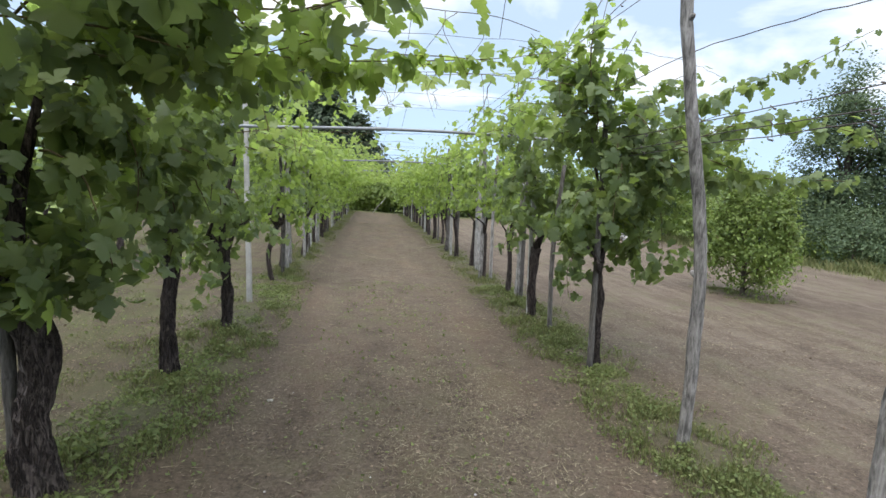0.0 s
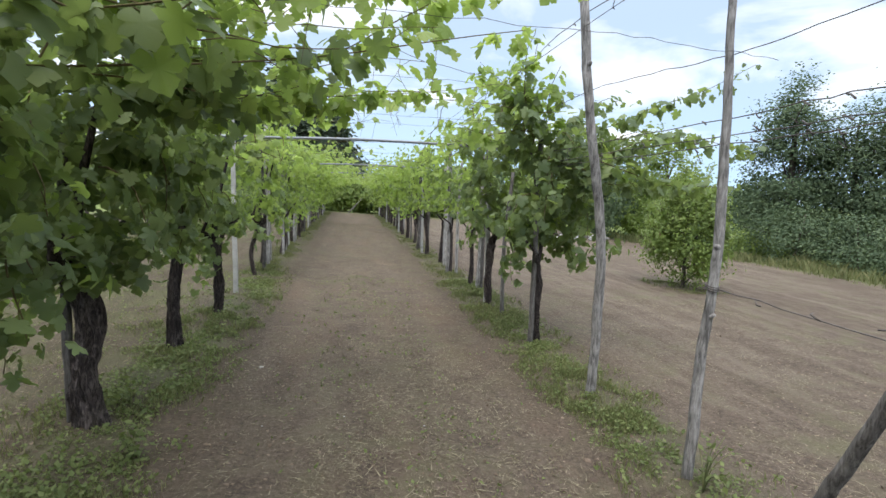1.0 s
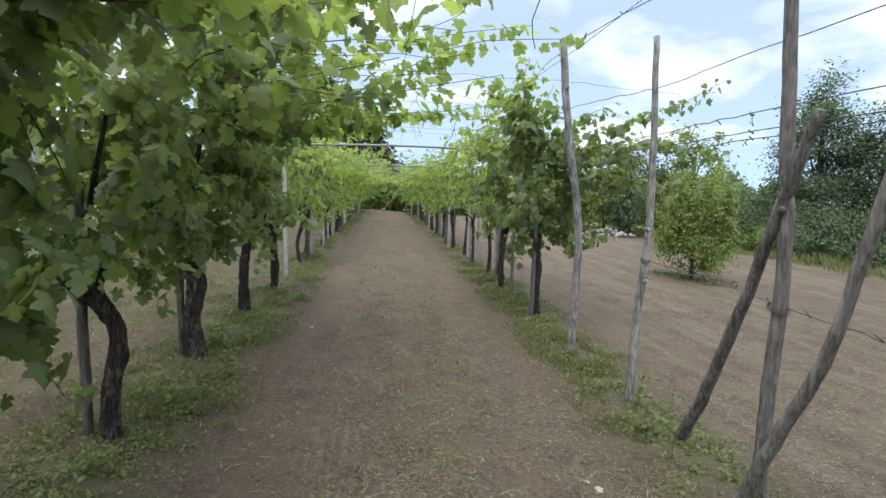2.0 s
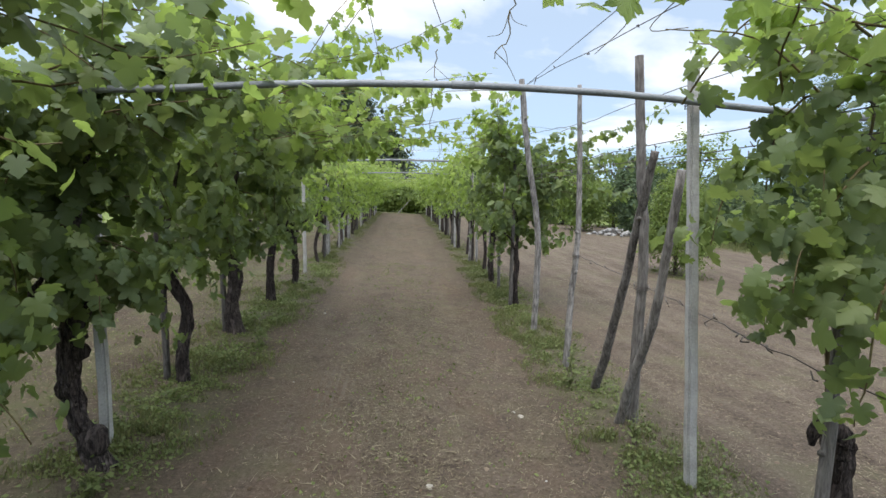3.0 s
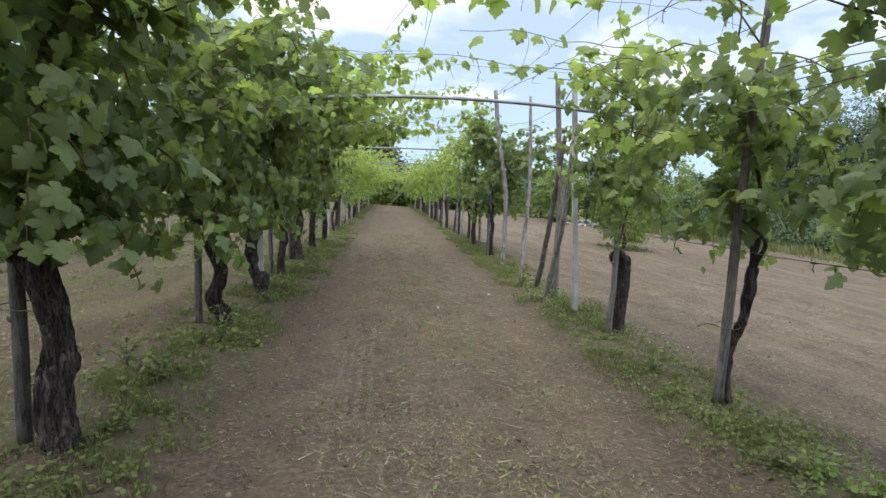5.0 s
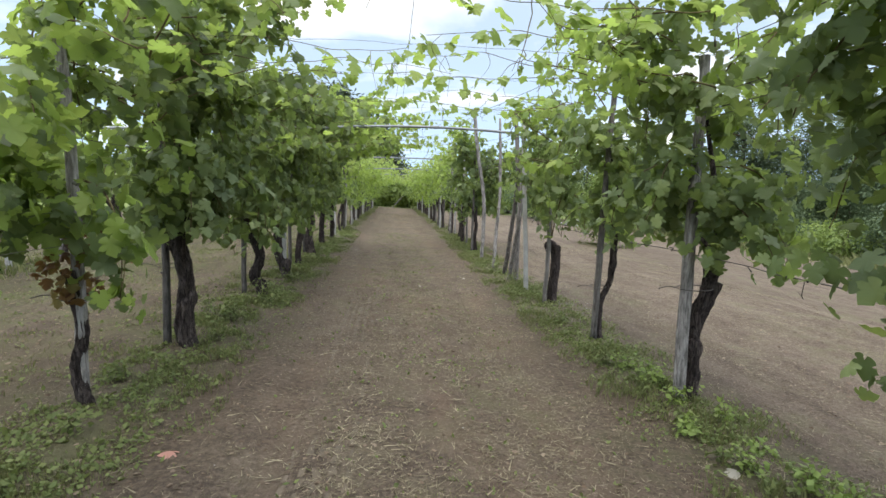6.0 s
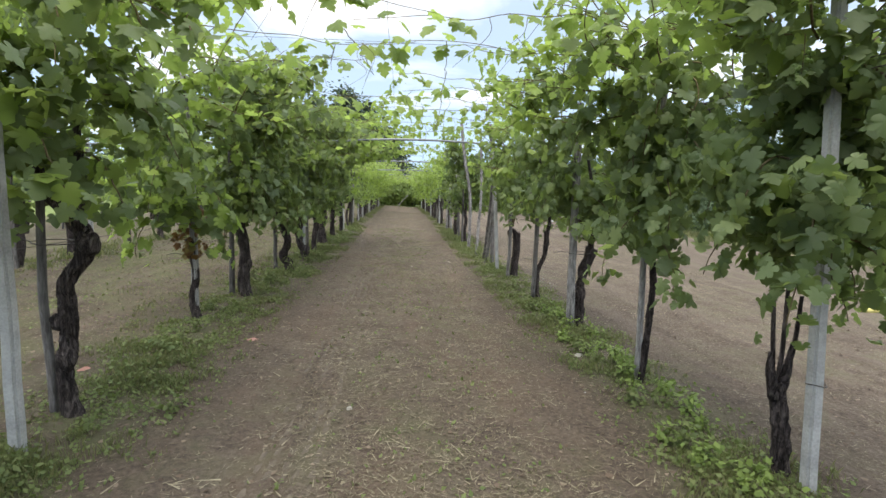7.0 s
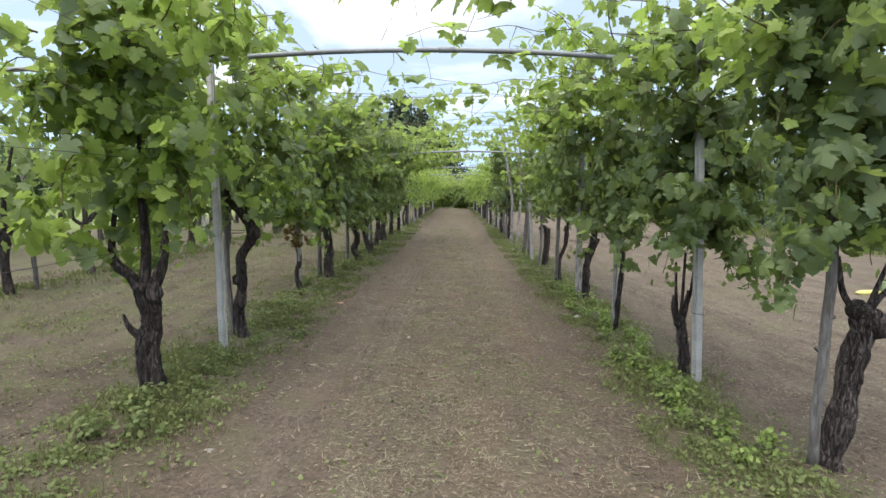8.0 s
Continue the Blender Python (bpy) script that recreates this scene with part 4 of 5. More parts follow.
limb_part("arm", forked, [(-0.01, 0, 0.62), (-0.08, 0, 0.76), (-0.17, 0, 0.83), (-0.20, 0.01, 0.92), (-0.17, 0.03, 1.2)], (0.044, 0.038, 0.034, 0.022, 0.012), 70)
limb_part("arm", forked, [(0.02, 0, 0.62), (0.09, 0, 0.74), (0.13, 0, 0.84), (0.15, 0.02, 0.95), (0.13, 0.03, 1.2)], (0.040, 0.034, 0.028, 0.018, 0.011), 71)
limb_part("arm", forked, [(0.0, 0, 0.66), (0.02, 0.02, 0.95), (0.0, 0.03, 1.35), (0.04, 0, 1.8)], (0.040, 0.028, 0.022, 0.014), 72)
limb_part("cut_stub", forked, [(-0.03, -0.02, 0.36), (-0.09, -0.04, 0.44), (-0.12, -0.04, 0.52)], (0.024, 0.018, 0.007), 73, "dark cut-back stub of an old arm")
ring_thing = thing("wire_binding", (2.006, -6.648, 0.50), "dark wire wound round the concrete post", "wire")
part("coil", tubes_mesh("coil", [tube([(math.cos(a) * 0.043, math.sin(a) * 0.043, 0.004 * math.sin(2 * a)) for a in np.linspace(0, 6.28, 17)], (0.0028, 0.0028), 5)]), WIRE, ring_thing)

# the living shoot and the hollow top of the stump
cup = tubes_mesh("broken_top", [tube(smooth_line([(0.03, 0.01, 0.58), (0.0, 0.0, 0.74), (-0.06, 0.0, 0.80), (-0.11, 0.0, 0.76), (-0.115, 0.0, 0.70)], 5), (0.05, 0.042, 0.034, 0.03, 0.012), 10, 0.10, seed=5), tube(smooth_line([(0.05, 0.02, 0.60), (0.065, 0.02, 0.72), (0.06, 0.02, 0.77)], 5), (0.03, 0.024, 0.006), 8, 0.12, seed=6)])
part("broken_top", cup, BARK, stump, "split dark top of the stump")
part("living_shoot", tubes_mesh("living_shoot", [tube(smooth_line([(-0.04, 0.02, 0.86), (-0.06, 0.02, 1.05), (-0.08, 0.03, 1.25), (-0.02, 0.02, 1.6), (0, 0, 2.1)], 5), (0.016, 0.010, 0.006), 7, 0.1, seed=7), tube(smooth_line([(-0.04, 0.02, 0.88), (0.0, 0.02, 1.1), (0.05, 0, 1.4)], 5), (0.011, 0.006), 6, 0.1, seed=8)]), SHOOT, stump)

# farther vines of both rows, and the rows beyond on the left
fr = np.random.default_rng(21)
ys = np.arange(8.45, 35.0, 1.49)
for side in (-1, 1):
    for k, vy in enumerate(ys):
        # fresh rises with distance: haze and lit-through leaves put into the leaf colour
        lush = 1.25 if side < 0 else (0.62 if vy < 14 else 1.0)
        far = vy > 17
        vine(side * 1.82 + fr.normal(0, 0.05), vy + fr.normal(0, 0.12), -side, [(0, 0, -0.05), (fr.normal(0, 0.03), 0, 0.4), (fr.normal(0, 0.05), 0, 0.85)], fr.uniform(0.58, 0.92), 400 + k * 2 + (side > 0),
             col=int(20 * lush), arm_in=int((10 if not far else 12) * lush), arm_out=5, up=int(13 * lush), reach=(0.75 if vy < 13 else 1.25 if vy < 20 else 1.7) * (1.2 if side < 0 else 0.9), width=0.32 if vy < 19 else 0.42, along=0.5, top=2.3 if vy < 19 else 2.12,
             detail=1 if not far else 0, leaves=0, hang=12 if vy < 19 else 16, fresh=0.5 if vy < 10 else 0.75, size=0.115 if not far else 0.15, per=20 if not far else 12, radius=0.05,
             stake=(0.07, fr.uniform(-0.5, 0.5), fr.uniform(1.9, 2.7), WOOD if k % 3 else WOOD_DARK) if k % 2 == 0 or vy < 12 else None)
for row, x0 in ((1, -5.30), (2, -8.75)):
    for k, vy in enumerate(np.arange(-4.6 if row == 1 else -1.0, 26, 1.5)):
        vine(x0 + fr.normal(0, 0.06), vy + fr.normal(0, 0.12), 1, [(0, 0, -0.05), (fr.normal(0, 0.04), 0, 0.35), (fr.normal(0, 0.06), 0, 0.75)], fr.uniform(0.8, 1.0), 600 + row * 60 + k,
             col=18, arm_in=7, arm_out=7, up=6, reach=0.9, width=0.38, along=0.5, top=2.25, detail=1 if (row == 1 and vy < 8) else 0, leaves=0, hang=8, size=0.15, per=11, radius=0.062,
             stake=(0.08, fr.uniform(-0.4, 0.4), 1.6, WOOD_DARK) if k % 2 == 0 else None, label="old grapevine in a neighbouring row with a dark trunk")


# ---- garlands across the lane ----
def garland(y, z, x0, x1, n, seed, young=True, hang=0.0):
    """One long shoot along a cross wire, with single leaves and tendrils."""
    g = np.random.default_rng(seed)
    t = thing("vine_shoot", (x0, y, z), "long green vine shoot with lobed leaves creeping along a wire", "vine shoot", "shoots across the lane")
    xs = np.linspace(0, x1 - x0, 10)
    pts = np.c_[xs, g.normal(0, 0.03, 10), 0.03 * np.sin(xs * 3 + seed) + g.normal(0, 0.012, 10) - hang * np.sin(np.linspace(0, 3.14, 10))]
    line = smooth_line(pts, 4)
    part("cane", tubes_mesh("cane", [tube(line, (0.005, 0.0028, 0.0018), 5)]), SHOOT, t)
    for k in range(n):
        q = line[int(g.integers(1, len(line)))]
        a = g.uniform(0, 6.28)
        leaf_object(t, q + np.array([g.normal(0, 0.03), math.cos(a) * 0.05, g.uniform(-0.06, 0.03)]), np.array([0.2 * math.sin(a), -0.5, 0.3]), g.uniform(0.07, 0.125), g, young, 1.2)
    ten = []
    for k in range(max(2, n // 5)):
        q = line[int(g.integers(1, len(line)))]
        ten.append(tube(smooth_line([q, q + [g.normal(0, 0.05), g.normal(0, 0.05), -0.10], q + [g.normal(0, 0.07), g.normal(0, 0.05), -g.uniform(0.14, 0.34)]], 5), (0.0022, 0.0011), 4))
    part("tendril_growth", tubes_mesh("tendril_growth", ten), SHOOT, t, "thin hanging tendrils", "stuff")
    return t


garland(-0.87, 2.40, 1.85, -0.7, 20, 1)
garland(-0.76, 2.46, -1.8, -0.2, 12, 2)
garland(-2.31, 2.42, 1.8, -0.3, 16, 3)
garland(-2.41, 2.44, -1.8, 0.3, 16, 4)
garland(-3.58, 2.40, 1.8, 0.0, 20, 5)
garland(-5.18, 2.38, 1.8, -0.4, 26, 6)
garland(-5.07, 2.44, -1.8, 0.1, 12, 7)
garland(-6.62, 2.44, 1.8, -0.6, 22, 8)
garland(-7.97, 2.40, 1.8, -0.5, 24, 9)
garland(-7.87, 2.44, -1.8, 0.2, 16, 10)
garland(4.76, 2.46, 1.8, -0.6, 24, 11)
garland(4.54, 2.44, -1.8, 0.8, 22, 12)
garland(5.83, 2.40, -1.8, 0.2, 16, 13)
garland(2.07, 2.44, -1.8, 0.3, 20, 14)
garland(3.47, 2.46, -1.8, 0.6, 24, 15)
for k, (gy, gz, ga, gb, gn) in enumerate([(-1.55, 2.40, 1.8, 0.1, 20), (-2.9, 2.42, 1.8, -0.2, 22), (-3.0, 2.44, -1.8, -0.1, 20), (-4.2, 2.40, 1.8, 0.0, 24), (-4.4, 2.44, -1.8, 0.0, 18), (-5.7, 2.42, 1.8, -0.3, 24), (-5.8, 2.44, -1.8, 0.2, 18), (-7.1, 2.44, 1.8, -0.2, 22), (0.9, 2.40, -1.8, 0.2, 22), (2.6, 2.42, -1.8, 0.2, 20)]):
    garland(gy, gz, ga, gb, gn, 200 + k)
for k, cy in enumerate(CROSS):
    if cy > 7:
        n = int(np.interp(cy, [7, 13, 18, 30], [10, 16, 26, 30]))
        garland(cy, 2.36 if cy < 19 else 2.12, -1.8, 1.5 if cy > 14 else 0.4, n, 30 + k, hang=-0.12 if cy > 19 else 0.0)
        if cy > 12:
            garland(cy + 0.35, 2.34 if cy < 19 else 2.10, 1.8, -1.2, n, 60 + k)


# ---- trees and shrubs ----
def tree(name, x, y, h, r, seed, leafmat, clumps=60, per=70, leaf=0.16, base=0.25, trunk_r=0.12, label="", category="tree", group="", squash=1.0, cone=0.0, outline=OUT_TREE, limbs=9, sprigs=0):
    """A tapered trunk, limbs and a crown of leaf clumps with gaps."""
    g = np.random.default_rng(seed)
    t = thing(name, (x, y, float(ground_z(x, y)) - 0.04), label, category, group)
    top = np.array([g.normal(0, 0.12 * r), g.normal(0, 0.12 * r), h * 0.86])
    trunk_line = smooth_line([(0, 0, -0.05), top * [0.3, 0.3, 0.35], top * [0.8, 0.8, 0.7], top], 5)
    part("trunk", tubes_mesh("trunk", [tube(trunk_line, (trunk_r * 1.3, trunk_r * 0.8, trunk_r * 0.25), 8, 0.1, seed=seed)]), BARK_TREE, t)
    C = []
    while len(C) < clumps:
        p = g.uniform(-1, 1, 3)
        l = np.linalg.norm(p)
        if 0.35 < l < 1.0:
            zz = base * h + (p[2] * 0.5 + 0.5) * (1 - base) * h
            k = (1 - cone) + cone * (1.35 - 1.3 * (p[2] * 0.5 + 0.5))
            bump = 1 + 0.28 * math.sin(3.1 * p[0] + seed) + 0.2 * math.sin(4.3 * p[1] + 2.2 * p[2] + seed)
            C.append((p[0] * r * k * bump, p[1] * r * k * squash * bump, zz))
    C = np.array(C)
    for k in g.permutation(clumps)[:limbs]:
        s = trunk_line[int(np.clip(len(trunk_line) * (C[k, 2] / h) * 0.7, 1, len(trunk_line) - 2))]
        part("limb", tubes_mesh("limb", [tube(smooth_line([s, (s + C[k]) / 2 + [0, 0, 0.08 * h * 0.3], C[k]], 4), (trunk_r * 0.4, trunk_r * 0.1), 5, 0.1, seed=seed + int(k))]), BARK_TREE, t)
    cr = r * 0.19
    P = np.repeat(C, per, 0) + g.normal(0, 1, (clumps * per, 3)) * [cr, cr, cr * 0.75] * np.repeat(g.uniform(0.55, 1.25, clumps), per)[:, None]
    P[:, 2] = np.maximum(P[:, 2], 0.06)
    if sprigs:
        q = C[g.integers(0, clumps, sprigs)]
        tip = q * [1.25, 1.25, 1.0] + np.c_[g.normal(0, 0.06, (sprigs, 2)), g.uniform(0.25, 0.55, sprigs)]
        part("twigs", tubes_mesh("twigs", [tube([a, b], (0.006, 0.002), 4) for a, b in zip(q, tip)]), SHOOT, t, "thin upright twigs", "stuff")
        u = g.random((sprigs, 34, 1))
        P = np.vstack([P, (q[:, None] + (tip - q)[:, None] * u).reshape(-1, 3) + g.normal(0, 0.03, (sprigs * 34, 3))])
    O = P - np.array([0, 0, h * 0.45])
    O /= np.linalg.norm(O, axis=1)[:, None]
    part("crown", leaf_cloud("crown", P, O, leaf * g.uniform(0.6, 1.3, len(P)), outline, 0.2, 0.7, g), leafmat, t, "", "stuff")
    return t


tree("shrub", 6.9, 9.5, 2.5, 0.86, 1, LEAF_BUSH, 130, 85, 0.066, 0.0, 0.04, "light green leafy shrub standing alone in the mown field", "shrub", cone=0.35, limbs=16, sprigs=170)
BIG = [(15.7, 13.2, 5.2, 1.7), (13.9, 14.9, 2.3, 1.0), (14.3, 14.4, 6.1, 1.45), (16.9, 12.0, 6.3, 2.0), (16.0, 9.0, 5.9, 1.9), (15.6, 5.0, 4.6, 1.9), (15.4, 1.5, 4.4, 1.9), (15.5, -2.5, 4.6, 2.0), (19.4, 13.6, 6.0, 1.9), (19, 8, 6.2, 2.3), (19, 2, 5.8, 2.3)]
for k, (tx, ty, th, tr) in enumerate(BIG):
    tx, ty, th, tr = tx * 1.28, ty * 1.28, th * 1.25, tr * 1.25
    tree("tree", tx, ty, th, tr, 20 + k, LEAF_TREE, 150, 140 if k < 5 else 70, 0.125 if k < 5 else 0.15, 0.0, 0.16, "dark green broad tree at the edge of the field", "tree", "field edge trees", cone=0.3)
for k, (tx, ty, th, tr) in enumerate([(13.0, 19.4, 5.0, 1.45), (10.9, 20.6, 3.9, 1.5), (8.6, 21.8, 3.0, 1.2), (16.2, 18.6, 2.7, 0.9), (12.0, 25.5, 3.0, 1.6), (9.5, 27, 2.9, 1.7), (14.6, 24, 2.6, 1.5), (17.4, 22.5, 2.4, 1.5), (7.2, 31, 3.0, 1.7)]):
    tx, ty, th, tr = tx * 1.2, ty * 1.2, th * 1.2, tr * 1.2
    tree("tree", tx, ty, th, tr, 50 + k, LEAF_TREE if k % 2 else LEAF_BUSH, 70, 65, 0.19, 0.05, 0.09, "small leafy tree behind the mown field", "tree", "small trees past the field")
hg = np.random.default_rng(8)
for k in range(17):
    hy = -6.5 + 1.45 * k
    hy *= 1.3
    hx = 17.2 - 0.03 * max(hy, 0) + hg.normal(0, 0.25)
    tree("hedge_bush", hx, hy, hg.uniform(1.0, 2.3), hg.uniform(1.15, 1.6), 80 + k, LEAF_BUSH if k % 4 == 2 else LEAF_TREE, 70, 80, 0.10, 0.0, 0.04, "low green hedge bush beside the mown field", "bush", "hedge bushes")
for k, (tx, ty, th, tr, c) in enumerate([(-6.2, 47, 12.5, 3.2, 0.75), (-3.8, 44, 10.5, 2.7, 0.7), (-9.5, 50, 12.0, 3.4, 0.7), (-1.6, 46, 8.0, 2.6, 0.6), (-13.5, 48, 10.5, 3.4, 0.6)]):
    tree("conifer", tx, ty, th, tr, 120 + k, LEAF_PINE, 130, 55, 0.46, 0.03, 0.25, "tall dark conifer rising beyond the end of the rows", "tree", "conifers past the rows", cone=c)
for k in range(24):
    tx = -34 + 3.0 * k + hg.normal(0, 0.6)
    ty = 40 + hg.uniform(0, 8)
    tree("tree", tx, ty, hg.uniform(3.0, 4.6) if abs(tx) < 8 else hg.uniform(3.6, 6.0), hg.uniform(1.9, 2.6), 140 + k, LEAF_TREE, 60, 32, 0.5, 0.0, 0.14, "dark leafy tree in the wood behind the vineyard", "tree", "trees of the far wood")
for k in range(10):
    tree("tree", -24 - hg.uniform(0, 6), -6 + 5 * k, hg.uniform(4, 7), hg.uniform(2.2, 3), 180 + k, LEAF_TREE, 50, 70, 0.40, 0.02, 0.15, "dark leafy tree past the meadow", "tree", "trees past the meadow")

for k, (tx, ty, th, tr) in enumerate([(-3.4, 36.5, 3.2, 1.5), (-1.2, 37.5, 2.6, 1.5), (1.0, 37.0, 2.5, 1.5), (3.2, 36.6, 2.8, 1.5), (5.4, 37.5, 3.2, 1.7), (-5.8, 37.0, 3.6, 1.8), (-8.4, 38, 3.4, 1.9), (8.0, 38.5, 3.2, 1.8)]):
    tree("thicket_bush", tx, ty, th, tr, 300 + k, LEAF_BUSH, 60, 55, 0.24, 0.0, 0.06, "grey green thicket closing the end of the lane", "bush", "thicket past the rows")
pole("brace_pole", [(-0.35, 34.4, -0.05), (0.1, 34.35, 0.5), (0.6, 34.3, 1.05)], 0.03, 0.025, WOOD, "pale slanting pole at the far end of the lane", 71, group="leaning braces")
for k, (px, py, pz, mat) in enumerate([(1.80, 13.1, 2.68, WOOD_DARK), (1.9, 8.0, 2.6, WOOD), (1.72, 9.8, 2.6, WOOD), (1.9, 11.0, 2.7, WOOD), (1.7, 14.0, 2.7, WOOD_DARK), (-1.75, 9.6, 2.7, WOOD), (-1.72, 12.0, 2.8, WOOD), (-1.8, 15.0, 2.7, WOOD)]):
    pole("wooden_pole", [(px, py, -0.05), (px + 0.02, py, 1.3), (px - 0.02, py + 0.02, pz)], 0.042, 0.035, mat, "tall rough wooden pole among the far vines", 75 + k, group="wooden row poles")


# ---- low growth, straw and litter ----
def blades(name, P, h, g, width=0.006, lean=0.5):
    """Grass blades, each bent once, in one mesh."""
    n = len(P)
    a = g.uniform(0, 6.28, n)
    side = np.c_[np.cos(a), np.sin(a), np.zeros(n)]
    d = np.c_[-np.sin(a), np.cos(a), np.zeros(n)] * g.uniform(0.1, 1.0, n)[:, None] * lean
    h = np.asarray(h)[:, None]
    w = side * width * g.uniform(0.6, 1.3, n)[:, None]
    up = np.array([0, 0, 1.0])
    m = P + (up * 0.6 + d * 0.35) * h
    t = P + (up * 0.92 + d * 1.0) * h
    v = np.stack([P - w, P + w, m + w * 0.8, t], 1).reshape(-1, 3)
    f = (np.array([[0, 1, 2], [0, 2, 3]])[None] + (np.arange(n) * 4)[:, None, None]).reshape(-1, 3)
    return fast_mesh(name, v, f, True)


def verge(x0, x1, y0, y1, n, hmax, seed, label, broad=0.10, width=0.0024, core=None):
    """A patchy strip of low grass and small broad-leaved weeds."""
    g = np.random.default_rng(seed)
    mid = (x0 + x1) / 2 if core is None else core
    y = g.uniform(y0, y1, n * 3)
    near = mid + 0.05 * value_noise(y, y * 0 + seed, 1.1, seed + 5) + g.normal(0, (x1 - x0) * 0.17, n * 3)
    x = np.where(g.random(n * 3) < 0.82, near, g.uniform(x0, x1, n * 3))
    dens = np.clip(0.30 + 0.24 * value_noise(x, y, 0.6, seed) + 0.60 * value_noise(x, y, 0.13, seed + 1), 0.03, 1) * (x > x0) * (x < x1)
    k = np.flatnonzero(g.random(n * 3) < dens)[:n]
    x, y = x[k], y[k]
    tall = hmax * np.clip(0.50 + 0.7 * value_noise(x, y, 0.45, seed + 2), 0.18, 1) * g.uniform(0.5, 1.1, len(x))
    P = np.c_[x, y, ground_z(x, y) - 0.005]
    t = thing("grass_strip", (0, 0, 0), label, "grass", kind="stuff")
    part("grass_blades", blades("grass_blades", P, tall, g, width), GRASS, t, "", "stuff")
    m = int(len(x) * broad)
    if m:
        q = P[:m] + np.c_[g.normal(0, 0.02, (m, 2)), g.uniform(0.01, 1.0, m) * tall[:m]]
        o = np.c_[g.normal(0, 0.4, (m, 2)), np.full(m, 0.8)]
        part("weed_leaves", leaf_cloud("weed_leaves", q, o, g.uniform(0.014, 0.040, m), OUT_TREE, -0.3, 0.7, g), WEED, t, "small broad weed leaves", "stuff")
    return t


verge(-2.60, -1.15, -9.6, 9.0, 62000, 0.085, 1, "patchy low green grass and weeds under the vine row", 0.55, core=-1.72)
verge(1.25, 2.35, -9.6, 9.0, 55000, 0.090, 2, "patchy low green grass and weeds beneath the trellis posts", 0.55, core=1.72)
verge(-5.0, -2.1, -9.6, 9.0, 15000, 0.05, 9, "sparse green weeds scattered between the vine rows", 0.4)
verge(-2.25, -1.35, 9.0, 35.0, 14000, 0.10, 3, "thin green grass running under the far vines", width=0.007, core=-1.72)
verge(1.35, 2.25, 9.0, 35.0, 14000, 0.10, 4, "thin green grass along the far vine row", width=0.007, core=1.72)
verge(-6.2, -4.6, -6.0, 20.0, 11000, 0.12, 5, "low green grass under the neighbouring vine row", width=0.012)
verge(-1.3, 1.4, -9.6, 9.0, 16000, 0.024, 6, "sparse tiny weeds growing in the earth lane", 0.35)
verge(13.4, 17.2, -8.0, 27.0, 20000, 0.50, 7, "tall rough green weeds at the foot of the hedge", 0.25, 0.014, core=15.4)
verge(6.2, 7.6, 8.8, 10.2, 1500, 0.14, 8, "ring of green grass around the lone shrub", 0.2, 0.008)


def straw(name, x0, x1, y0, y1, n, seed, label, lo=0.010, hi=0.042, width=0.0013, heap=None):
    g = np.random.default_rng(seed)
    x, y = g.uniform(x0, x1, n * 2), g.uniform(y0, y1, n * 2)
    k = np.flatnonzero(g.random(n * 2) < np.clip(0.5 + 0.5 * value_noise(x * 1.6, y * 0.5, 0.6, seed) + 0.4 * value_noise(x, y, 0.13, seed + 1), 0.12, 1))[:n]
    x, y = x[k], y[k]
    if heap:
        k = np.flatnonzero(g.random(len(x)) < np.clip(1.15 * np.exp(-((x - heap[0]) / heap[1]) ** 2) + 0.12, 0, 1))
        x, y = x[k], y[k]
    n = len(x)
    a = g.uniform(0, 3.14, n)
    L = g.uniform(lo, hi, n) / 2
    d = np.c_[np.cos(a), np.sin(a), g.normal(0, 0.10, n)] * L[:, None]
    w = np.c_[-np.sin(a), np.cos(a), g.normal(0, 0.3, n)] * (width * g.uniform(0.6, 1.6, n))[:, None]
    P = np.c_[x, y, ground_z(x, y) + g.uniform(0.003, 0.010, n)]
    v = np.stack([P - d - w * 1.2, P - d + w * 1.2, P + d], 1).reshape(-1, 3)
    f = np.arange(n * 3).reshape(-1, 3)
    return tagged(part(name, fast_mesh(name, v, f), STRAW), label, "straw", kind="stuff")


straw("straw", -1.9, 1.9, -9.9, 5.0, 170000, 1, "pale dry straw crumbs strewn over the lane", 0.012, 0.055, 0.0015, (0.25, 0.85))
straw("straw", -1.5, 1.6, -9.9, 4.5, 9000, 5, "longer dry stalks lying loose on the lane", 0.05, 0.13, 0.0022, (0.2, 0.9))
straw("straw", 1.8, 6.5, -8.0, 8.0, 90000, 2, "pale mown straw lying in the field", 0.015, 0.065, 0.0015)
straw("straw", -5.2, -1.9, -9.6, 7.0, 60000, 3, "dry straw lying between the vine rows", 0.015, 0.05, 0.0012)
straw("straw", -1.45, 1.5, 5.0, 24.0, 40000, 4, "pale dry straw along the far lane", 0.025, 0.07, 0.0018)


